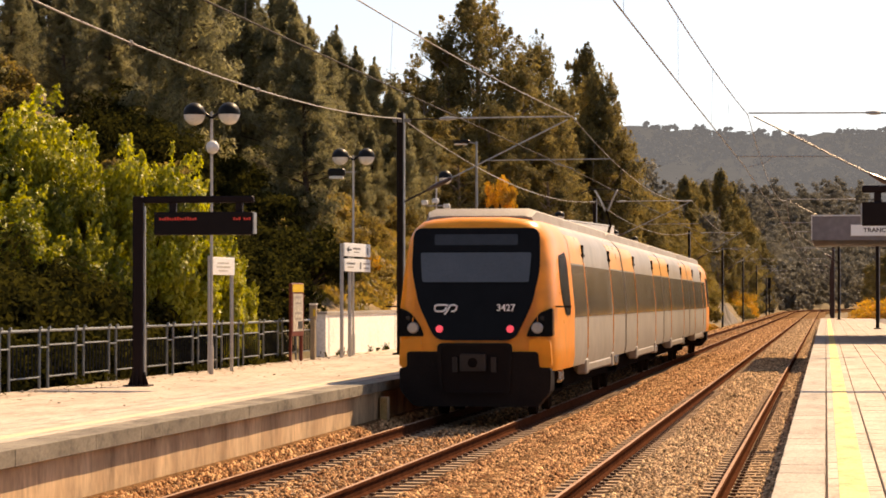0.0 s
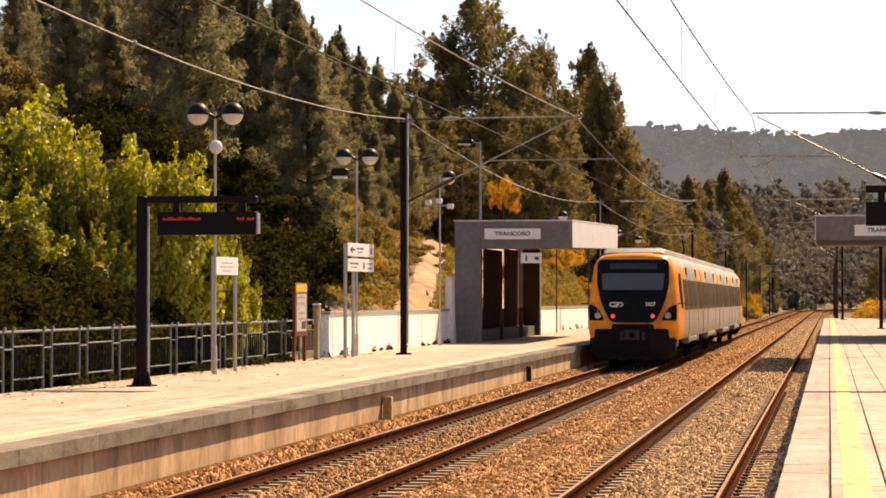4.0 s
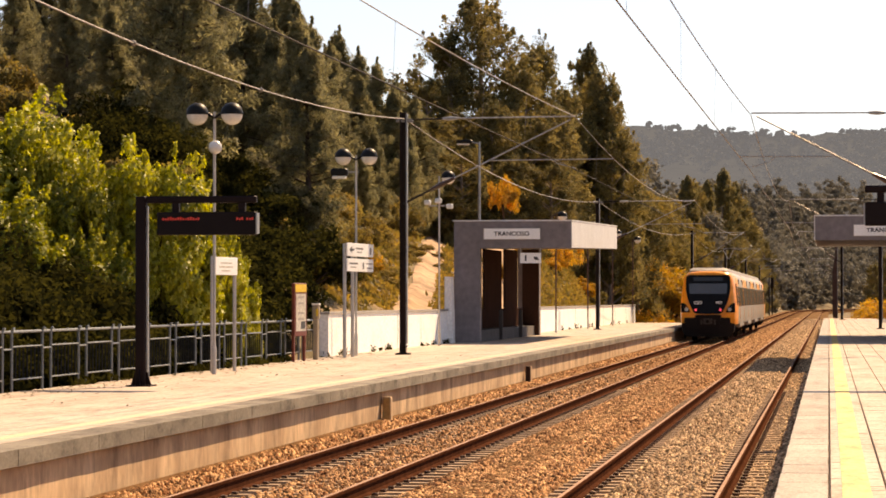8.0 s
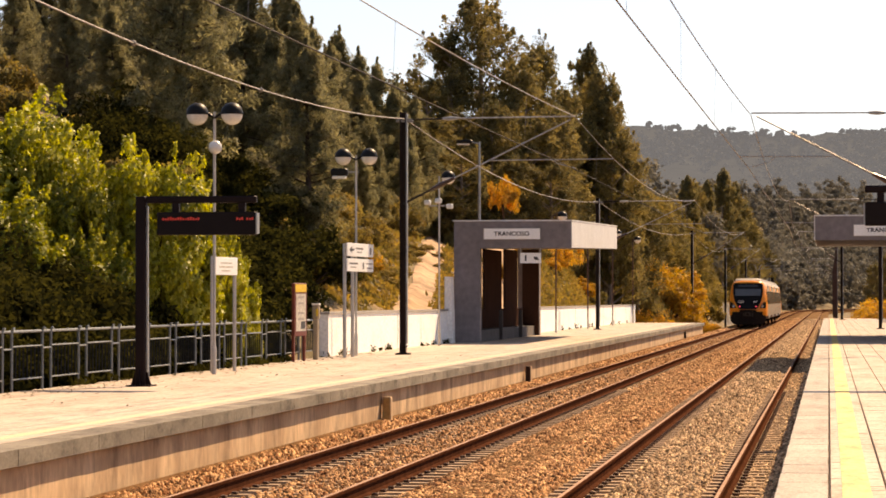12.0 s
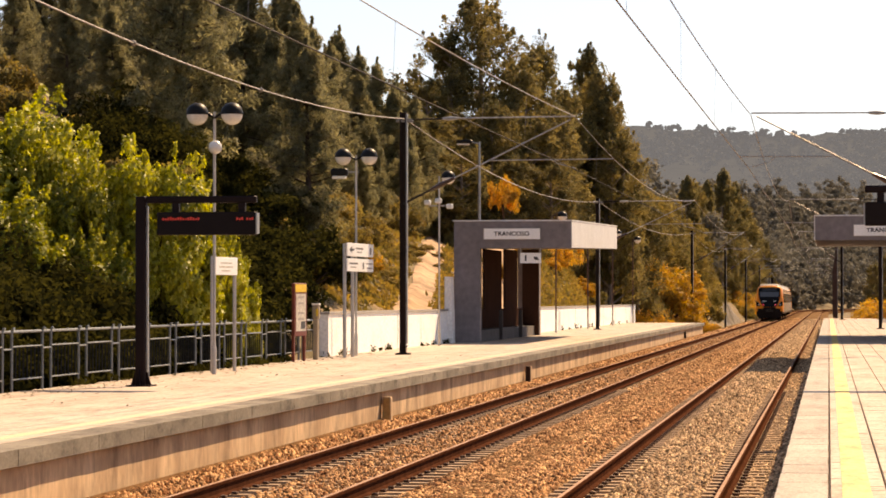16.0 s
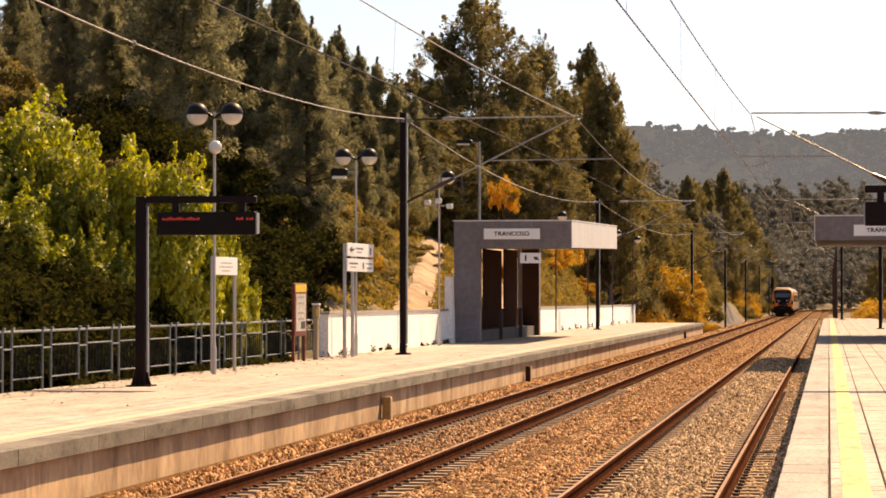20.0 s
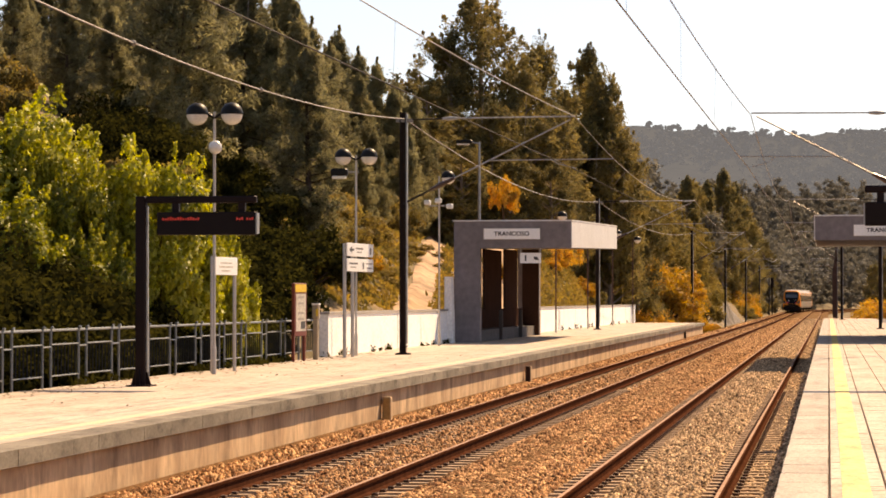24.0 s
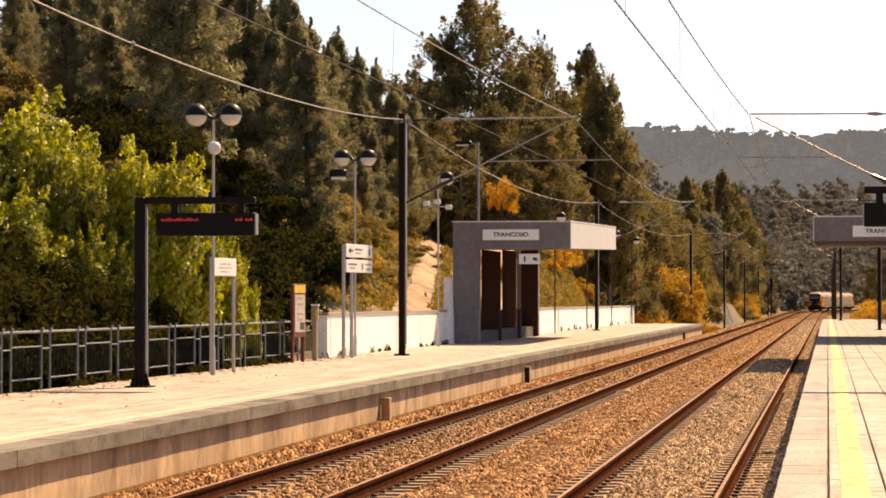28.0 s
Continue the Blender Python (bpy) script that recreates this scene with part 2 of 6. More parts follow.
M_EBARK = mat("eucalyptus_bark", (0.30, 0.24, 0.18), (0.16, 0.12, 0.09), 0.8, scale=1.5, fine=9, stretch=(1, 1, 0.3))
M_LEAF = leaf_mat("lime_green_leaves", (0.48, 0.455, 0.06), (0.11, 0.125, 0.017), 0.40, 0.5, 0.35)
M_PINE = leaf_mat("pine_needles", (0.29, 0.262, 0.138), (0.095, 0.095, 0.055), 0.47)
M_EUC = leaf_mat("eucalyptus_leaves", (0.30, 0.235, 0.088), (0.085, 0.083, 0.044), 0.42)
M_BUSH = leaf_mat("scrub_leaves", (0.29, 0.215, 0.07), (0.11, 0.096, 0.034), 0.42)
M_BROOM = leaf_mat("yellow_broom_flowers", (0.60, 0.36, 0.075), (0.30, 0.195, 0.05), 0.35)
M_GRASS = leaf_mat("dry_grass_blades", (0.32, 0.225, 0.068), (0.14, 0.12, 0.038), 0.4)
# Leaf colours greyed to paint the haze over the distant woods.
M_FAR = leaf_mat("haze_greyed_leaves", (0.155, 0.145, 0.115), (0.125, 0.118, 0.095), 0.3)


# ---- building blocks ----
class Solid:
    """Gathers corners and faces of one mesh."""

    def __init__(self):
        self.v, self.f = [], []

    def add(self, verts, faces):
        o = len(self.v)
        self.v += [tuple(p) for p in verts]
        self.f += [tuple(i + o for i in q) for q in faces]
        return self

    def box(self, x0, x1, y0, y1, z0, z1, cut=0.0):
        """A box; cut: the chamfer of its long upright and top edges."""
        if not cut:
            vs = [(x, y, z) for z in (z0, z1) for y in (y0, y1) for x in (x0, x1)]
            return self.add(vs, [(0, 2, 3, 1), (4, 5, 7, 6), (0, 1, 5, 4), (2, 6, 7, 3), (0, 4, 6, 2), (1, 3, 7, 5)])
        c = min(cut, (x1 - x0) * 0.45, (y1 - y0) * 0.45, (z1 - z0) * 0.45)

        def ring(d, z):
            return [(x0 + c + d, y0 + d, z), (x1 - c - d, y0 + d, z), (x1 - d, y0 + c + d, z), (x1 - d, y1 - c - d, z),
                    (x1 - c - d, y1 - d, z), (x0 + c + d, y1 - d, z), (x0 + d, y1 - c - d, z), (x0 + d, y0 + c + d, z)]
        return self.loft([ring(c * 0.7, z0), ring(0, z0 + c), ring(0, z1 - c), ring(c * 0.7, z1)])

    def loft(self, rings, caps=True, closed=True):
        n, o = len(rings[0]), len(self.v)
        for r in rings:
            self.v += [tuple(p) for p in r]
        for i in range(len(rings) - 1):
            for j in range(n if closed else n - 1):
                a, b = o + i * n + j, o + i * n + (j + 1) % n
                self.f.append((a, b, b + n, a + n))
        if caps:
            self.f.append(tuple(range(o + n - 1, o - 1, -1)))
            self.f.append(tuple(range(o + (len(rings) - 1) * n, o + len(rings) * n)))
        return self

    def tube(self, pts, radii, n=8, caps=True):
        """A round tube along points, with a radius for each."""
        pts = [Vector(p) for p in pts]
        if not isinstance(radii, (list, tuple)):
            radii = [radii] * len(pts)
        rings = []
        for i, p in enumerate(pts):
            d = (pts[min(i + 1, len(pts) - 1)] - pts[max(i - 1, 0)]).normalized()
            u = d.cross(Vector((0, 0, 1)) if abs(d.z) < 0.9 else Vector((0, 1, 0))).normalized()
            w = d.cross(u)
            rings.append([p + radii[i] * (u * math.cos(6.28319 * k / n) + w * math.sin(6.28319 * k / n)) for k in range(n)])
        return self.loft(rings, caps)

    def ball(self, c, r, z0=-1.0, z1=1.0, n=14, rings=8):
        """A ball, or the slice of it between two heights in radii."""
        rr = []
        for i in range(rings + 1):
            a = math.asin(z0) + (math.asin(z1) - math.asin(z0)) * i / rings
            q = max(r * math.cos(a), 0.001)
            rr.append([(c[0] + q * math.cos(6.28319 * k / n), c[1] + q * math.sin(6.28319 * k / n), c[2] + r * math.sin(a)) for k in range(n)])
        return self.loft(rr)

    def mesh(self, name, smooth=True):
        me = bpy.data.meshes.new(name)
        me.from_pydata(self.v, [], self.f)
        bm = bmesh.new()
        bm.from_mesh(me)
        bmesh.ops.recalc_face_normals(bm, faces=bm.faces)
        bm.to_mesh(me)
        bm.free()
        if smooth:
            me.polygons.foreach_set("use_smooth", [True] * len(me.polygons))
            me.set_sharp_from_angle(angle=radians(32))
        return me


def part(name, shape, material, parent=None, label="", at=None, smooth=True):
    """Links a shape (or a mesh that is shared) as one object under a thing or a part."""
    me = shape.mesh(name, smooth) if isinstance(shape, Solid) else shape
    if material and not me.materials:
        me.materials.append(material)
    ob = new(name, me)
    ob.parent = parent
    if at is not None:
        ob.matrix_basis = at
    if label:
        ob["label"] = label
    return ob


def thing(name, label, category, m=None, group="", kind=""):
    ob = new(name)
    ob.empty_display_size = 0.3
    if m is not None:
        ob.matrix_basis = m
    return tagged(ob, label, category, group, kind)


def structure(name, shape, material, label, category, smooth=True):
    return tagged(part(name, shape, material, None, label, None, smooth), label, category, kind="structure")


def lettering(text, size, depth=0.004, bold=0.02):
    """The mesh of a word in the built-in font, centred, standing upright and facing -y."""
    cu = bpy.data.curves.new("lettering", "FONT")
    cu.offset = size * bold
    cu.body, cu.size, cu.extrude, cu.align_x, cu.align_y = text, size, depth, "CENTER", "CENTER"
    ob = bpy.data.objects.new("lettering", cu)
    scene.collection.objects.link(ob)
    bpy.context.view_layer.update()
    me = bpy.data.meshes.new_from_object(ob.evaluated_get(bpy.context.evaluated_depsgraph_get()))
    bpy.data.objects.remove(ob)
    me.transform(Matrix.Rotation(radians(90), 4, "X"))
    return me


def quads(name, pos, out, size, rng, long=1.0, droop=0.0, material=None, stray=0.75, wide=0.62):
    """Many small leaf blades as one mesh: a folded quad at each place, facing about the way given."""
    n = len(pos)
    nrm = out + rng.normal(0, stray, (n, 3))
    nrm /= np.linalg.norm(nrm, axis=1)[:, None] + 1e-9
    up = rng.normal(0, 1, (n, 3))
    up[:, 2] -= droop
    u = np.cross(nrm, up)
    u /= np.linalg.norm(u, axis=1)[:, None] + 1e-9
    w = np.cross(u, nrm)
    s = (size * rng.uniform(0.55, 1.35, n))[:, None]
    bend = nrm * s * rng.uniform(-0.25, 0.25, n)[:, None]
    v = np.empty((n, 4, 3))
    v[:, 0] = pos - w * s * long
    v[:, 1] = pos + u * s * wide + bend
    v[:, 2] = pos + w * s * long * rng.uniform(0.7, 1.2, n)[:, None]
    v[:, 3] = pos - u * s * wide + bend
    me = bpy.data.meshes.new(name)
    me.vertices.add(n * 4)
    me.vertices.foreach_set("co", v.reshape(-1))
    me.loops.add(n * 4)
    me.loops.foreach_set("vertex_index", np.arange(n * 4, dtype=np.int32))
    me.polygons.add(n)
    me.polygons.foreach_set("loop_start", np.arange(0, n * 4, 4, dtype=np.int32))
    me.update(calc_edges=True)
    if material:
        me.materials.append(material)
    return me


def clumps(rng, centres, radii, per, flat=0.75):
    """Places and outward ways for leaves gathered in uneven clumps round the centres."""
    c, r = np.repeat(centres, per, 0), np.repeat(radii, per)
    d = rng.normal(0, 1, (len(c), 3))
    d /= np.linalg.norm(d, axis=1)[:, None]
    q = rng.uniform(0.25, 1.0, len(c)) ** 0.6
    p = c + d * (r * q)[:, None] * np.array((1, 1, flat))
    d[:, 2] += 0.35
    return p, d


# ---- lie of the land ----
TRACK_FAR, TRACK_NEAR = -6.44, -2.11
BEND_FROM, BEND_R = 475.0, 1100.0


def along(s, off):
    """The point at s metres along the line, off metres beside x = 0, and the heading there."""
    if s <= BEND_FROM:
        return off, s, 0.0
    a = (s - BEND_FROM) / BEND_R
    return BEND_R - (BEND_R - off) * math.cos(a), BEND_FROM + (BEND_R - off) * math.sin(a), a


def climb(s):
    """The line climbs a little before the bend."""
    return 0.06 * step01(s, 290, 470)


def step01(x, a, b):
    t = min(max((x - a) / (b - a), 0.0), 1.0)
    return t * t * (3 - 2 * t)


def height(x, y):
    """Ground height away from the railway."""
    bend = max(0.0, y - BEND_FROM) ** 2 / (2 * BEND_R)
    z = -0.55 + climb(y)
    edge = -13.7 + 2.6 * step01(y, 186, 200)
    s = edge - x + bend
    if s > 0:
        rise = 1.3 * step01(s, 0, 1.2) + 0.52 * min(s, 16) + 0.30 * max(0, min(s - 16, 60)) + 0.1 * max(0, min(s - 76, 300))
        z += rise * (0.25 + 0.75 * step01(y, 64, 84)) * (1 - 0.35 * step01(y, 330, 420))
    z += 2.3 * step01(s, 0.4, 2.6) * (1 - step01(s, 3.8, 6.2)) * step01(y, 130, 142) * (1 - step01(y, 162, 173))
    if y > 600:
        ahead = min(y - 600, (bend - 12 - x) * 3.5) if x < bend + 4 else min(y - 600, x - bend - 12)
        if ahead > 0:
            z = max(z, -0.1 + 0.045 * min(ahead, 100) + 0.105 * max(0, min(ahead - 100, 330)))
    r = x - bend - 9.5
    if r > 0:
        z = max(z, -0.55 + 0.25 * min(r, 14) * step01(y, 140, 220) + 0.05 * max(0, min(r - 14, 200)))
    if s > 2 or r > 3 or y > 620:
        z += 0.7 * noise.noise((x * 0.06, y * 0.06, 3.0)) + 0.25 * noise.noise((x * 0.3, y * 0.3, 7.0))
    return z


def axis(*spans):
    out = []
    for a, b, n in spans:
        out += [a + (b - a) * i / n for i in range(n)]
    return out + [spans[-1][1]]


xs = axis((-2500, -300, 12), (-300, -60, 24), (-60, -9, 60), (-9, 9, 6), (9, 40, 20), (40, 300, 20), (300, 2500, 10))
ys = axis((-400, 0, 8), (0, 60, 10), (60, 340, 140), (340, 1000, 60), (1000, 4500, 14))
land = Solid()
land.v = [(x, y, height(x, y)) for y in ys for x in xs]
nx = len(xs)
land.f = [(j * nx + i, j * nx + i + 1, (j + 1) * nx + i + 1, (j + 1) * nx + i) for j in range(len(ys) - 1) for i in range(nx - 1)]
structure("ground", land, M_SOIL, "dry grassy soil sloping up beside the railway", "ground")

# Far wooded ridge: plain distance behind everything. A grey glow paints its haze.
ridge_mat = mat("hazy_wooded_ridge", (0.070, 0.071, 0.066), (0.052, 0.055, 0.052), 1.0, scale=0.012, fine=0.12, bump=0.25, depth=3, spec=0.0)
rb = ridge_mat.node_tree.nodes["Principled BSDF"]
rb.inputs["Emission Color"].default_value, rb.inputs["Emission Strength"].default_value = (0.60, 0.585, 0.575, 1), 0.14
ridge = Solid()
rows_r = []
for k in range(9):
    q = k / 8
    row = []
    for i in range(241):
        x = -900 + 2000 * i / 240
        top = 101 + 10 * step01(-x, 55, 170) + 4 * noise.noise((x * 0.02, 0.3, 0)) + 3.0 * noise.noise((x * 0.11, 1.3, 0)) + 2.0 * noise.noise((x * 0.33, 2.3, 0))
        row.append((x, 1180 + 420 * q + 30 * noise.noise((x * 0.01, q * 4, 5)), -8 + (top + 8) * q ** 0.8 + (5 * noise.noise((x * 0.06, q * 9, 8)) if 0 < k < 8 else 0)))
    rows_r.append(row)
ridge.loft(rows_r, caps=False, closed=False)
ridge_floor = mat("hazy_ridge_floor", (0.030, 0.032, 0.030), (0.022, 0.024, 0.023), 1.0, scale=0.012, fine=0.12, bump=0.25, depth=3, spec=0.0)
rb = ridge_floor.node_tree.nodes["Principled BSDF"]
# The ridge ground gets the same grey glow as painted haze.
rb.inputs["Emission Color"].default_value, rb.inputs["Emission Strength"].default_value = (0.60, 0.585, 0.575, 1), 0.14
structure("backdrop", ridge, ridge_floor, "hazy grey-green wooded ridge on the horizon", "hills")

rng_r = np.random.default_rng(9)
rc, rr_ = [], []
for i in range(3400):
    x, q = rng_r.uniform(-260, 160), rng_r.uniform(0.05, 1.0)
    top = 101 + 10 * step01(-x, 55, 170) + 4 * noise.noise((x * 0.02, 0.3, 0))
    big = rng_r.uniform(2.0, 4.5)
    rc.append((x, 1180 + 420 * q, -8 + (top + 6) * q ** 0.8 + big * 0.5))
    rr_.append(big)
for i in range(70):
    x = rng_r.uniform(-230, 130)
    crown, up = rng_r.uniform(1.2, 2.6), rng_r.uniform(0.0, 1.0) ** 2 * 4.0 - 0.8
    for k in range(4):
        rc.append((x + rng_r.normal(0, crown), 1598, 101 + 10 * step01(-x, 55, 170) + 4 * noise.noise((x * 0.02, 0.3, 0)) + up * (0.35, 0.6, 1.0, 1.0)[k]))
        rr_.append(crown * (0.5, 0.6, 0.9, 0.9)[k])
pos, out = clumps(rng_r, np.array(rc), np.array(rr_), 40, 0.8)
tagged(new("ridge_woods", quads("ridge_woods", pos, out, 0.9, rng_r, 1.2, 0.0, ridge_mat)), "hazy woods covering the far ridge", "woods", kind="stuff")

# ---- railway ----
def sweep(shape, profile, y0, y1, off, step=6.0):
    """Sweeps a cross-section (x, z) along the line."""
    ss = [y0]
    while ss[-1] < y1:
        ss.append(min(y1, ss[-1] + (step if ss[-1] >= BEND_FROM - 6 else 15.0 if ss[-1] > 280 else 60.0)))
    rings = []
    for s in ss:
        cx, cy, a = along(s, off)
        rings.append([(cx + px * math.cos(a), cy - px * math.sin(a), pz + climb(s)) for px, pz in profile])
    return shape.loft(rings)


RAIL = [(-0.06, -0.178), (0.06, -0.178), (0.06, -0.166), (0.012, -0.140), (0.010, -0.045), (0.036, -0.036), (0.036, -0.004),
        (-0.036, -0.004), (-0.036, -0.036), (-0.010, -0.045), (-0.012, -0.140), (-0.06, -0.166)]
HEAD = [(-0.030, -0.0035), (0.014, -0.0035), (0.010, 0.001), (-0.026, 0.001)]
beds = []
for name, cx, mt, lab in (("track_bed_far", TRACK_FAR, M_BALLAST, "brown crushed-stone ballast under the platform track"),
                          ("track_bed_near", TRACK_NEAR, M_BALLAST2, "pale brown crushed-stone ballast under the empty track")):
    bed = Solid()
    lo, hi = (-1.75, 2.16) if cx == TRACK_FAR else (-2.16, 2.0)
    prof = [(lo, -0.9), (hi, -0.9), (hi, -0.10), (1.5, -0.14), (1.22, -0.222), (0.55, -0.232), (-0.55, -0.232), (-1.22, -0.222), (-1.5, -0.14), (lo, (0.0 if cx == TRACK_FAR else -0.10))]
    sweep(bed, prof, -30, 900, cx)
    beds.append(structure(name, bed, mt, lab, "ballast"))

rail_set = {}
for cx, word in ((TRACK_FAR, "far"), (TRACK_NEAR, "near")):
    tr = thing("railway_track", "broad-gauge track of rusty rails on concrete sleepers", "railway track", pose(0, 0, 0), "railway tracks", "structure")
    rail_set[word] = tr
    for sx in (-0.87, 0.87):
        r = part("rail", sweep(Solid(), RAIL, -30, 900, cx + sx), M_RAIL, tr, "rust-brown steel rail")
        part("rail_head", sweep(Solid(), HEAD, -30, 900, cx + sx), M_RAILTOP, r, "worn shiny running surface")

# ---- platforms ----
PL_EDGE, PL_BACK, PL_TOP, PL_END = -8.12, -13.25, 0.69, 176.0
PR_EDGE, PR_TOP, PR_END = -0.409, 0.74, 212.0
left = Solid()
left.box(PL_BACK, PL_EDGE - 0.40, -30, PL_END - 0.02, -0.8, PL_TOP - 0.03)
structure("platform_far", left, M_GROUT, "long paved platform with a concrete front wall", "platform", False)
wall_l = Solid().box(PL_EDGE - 0.40, PL_EDGE - 0.115, -30, PL_END - 0.04, -0.8, PL_TOP - 0.185)
structure("platform_wall_far", wall_l, M_WALLBASE, "water-stained sandy concrete wall below the platform edge", "wall", False)
right = Solid().box(PR_EDGE + 0.405, 9.0, -30, PR_END - 0.02, -0.8, PR_TOP - 0.03)
structure("platform_near", right, M_GROUT, "long tiled platform with a yellow line along its edge", "platform", False)
wall_r = Solid().box(PR_EDGE + 0.08, PR_EDGE + 0.405, -30, PR_END - 0.04, -0.8, PR_TOP - 0.185)
structure("platform_wall_near", wall_r, M_WALLBASE, "shaded concrete wall below the platform edge", "wall", False)


# ---- the train ----
HW = [(0.30, 1.33), (0.75, 1.46), (1.10, 1.52), (2.0, 1.52), (2.9, 1.435), (3.35, 1.36), (3.55, 1.26), (3.68, 1.10), (3.76, 0.80), (3.79, 0.0)]


def half_width(z):
    for (z0, w0), (z1, w1) in zip(HW, HW[1:]):
        if z <= z1:
            return w0 + (w1 - w0) * max(0, z - z0) / (z1 - z0)
    return 0.0


TRAIN_LEN = 65.6
CUTS = (0.0, 17.2, 32.8, 48.4, 65.6)
# nose: set-back, half-width lost, height lost
NOSE = [(0.0, 0.36, 0.20), (0.04, 0.24, 0.12), (0.14, 0.13, 0.06), (0.32, 0.06, 0.025), (0.6, 0.02, 0.01), (1.0, 0.0, 0.0)]


def nose_lean(z):
    return 0.16 * max(0.0, z - 1.9) + 0.10 * max(0.0, 1.2 - z)


def section(y, loss=0.0, low=0.0, lean=0.0, z_from=0.88, flip=False):
    zs = [z_from, 1.1, 1.5, 2.0, 2.45, 2.9, 3.35, 3.5, 3.6, 3.68, 3.73, 3.77]
    pts = [(half_width(z) - loss, z - low * (z - z_from) / (3.77 - z_from)) for z in zs]
    ring = [(w, z) for w, z in pts] + [(-w, z) for w, z in reversed(pts)]
    out = []
    for x, z in ring:
        yy = y + lean * nose_lean(z)
        out.append((x, TRAIN_LEN - yy if flip else yy, z))
    return out


def skin(y0, y1, z0, z1, side, proud=0.006, flip=False, n=5, depth=0.03):
    """A panel that follows the curve of the body side."""
    s = Solid()
    zz = [z0 + (z1 - z0) * i / n for i in range(n + 1)]
    if flip:
        y0, y1 = TRAIN_LEN - y1, TRAIN_LEN - y0
    a = [[(side * (half_width(z) + proud), y, z) for y in (y0, y1)] for z in zz]
    b = [[(side * (half_width(z) - depth), y, z) for y in (y1, y0)] for z in zz]
    return s.loft([p + q for p, q in zip(a, b)])


def front_plate(pts, y, thick, flip=False):
    """A plate on the nose from (x, z) corners, set y in front, leaning with the face."""
    sgn = lambda v: TRAIN_LEN - v if flip else v
    a = [(x, sgn(y + nose_lean(z)), z) for x, z in pts]
    b = [(x, sgn(y + thick + nose_lean(z)), z) for x, z in pts]
    return Solid().loft([a, b])


def rounded(pts, r, n=4):
    """Rounds the corners of an outline."""
    out = []
    for i, p in enumerate(pts):
        p, a, b = Vector(p), Vector(pts[i - 1]), Vector(pts[(i + 1) % len(pts)])
        u, w = (a - p).normalized(), (b - p).normalized()
        d = min(r, (a - p).length * 0.45, (b - p).length * 0.45)
        for k in range(n + 1):
            t = k / n
            q = (p + u * d) * (1 - t) ** 2 + p * 2 * t * (1 - t) + (p + w * d) * t * t
            out.append((q.x, q.y))
    return out


def disc(c, r, y0, y1, flip=False, n=16):
    sgn = lambda v: TRAIN_LEN - v if flip else v
    ring = lambda y, q: [(c[0] + q * math.cos(6.28319 * k / n), sgn(y + nose_lean(c[1])), c[1] + q * math.sin(6.28319 * k / n)) for k in range(n)]
    return Solid().loft([ring(y1, r), ring(y0 + 0.3 * (y1 - y0), r), ring(y0, r * 0.8)])


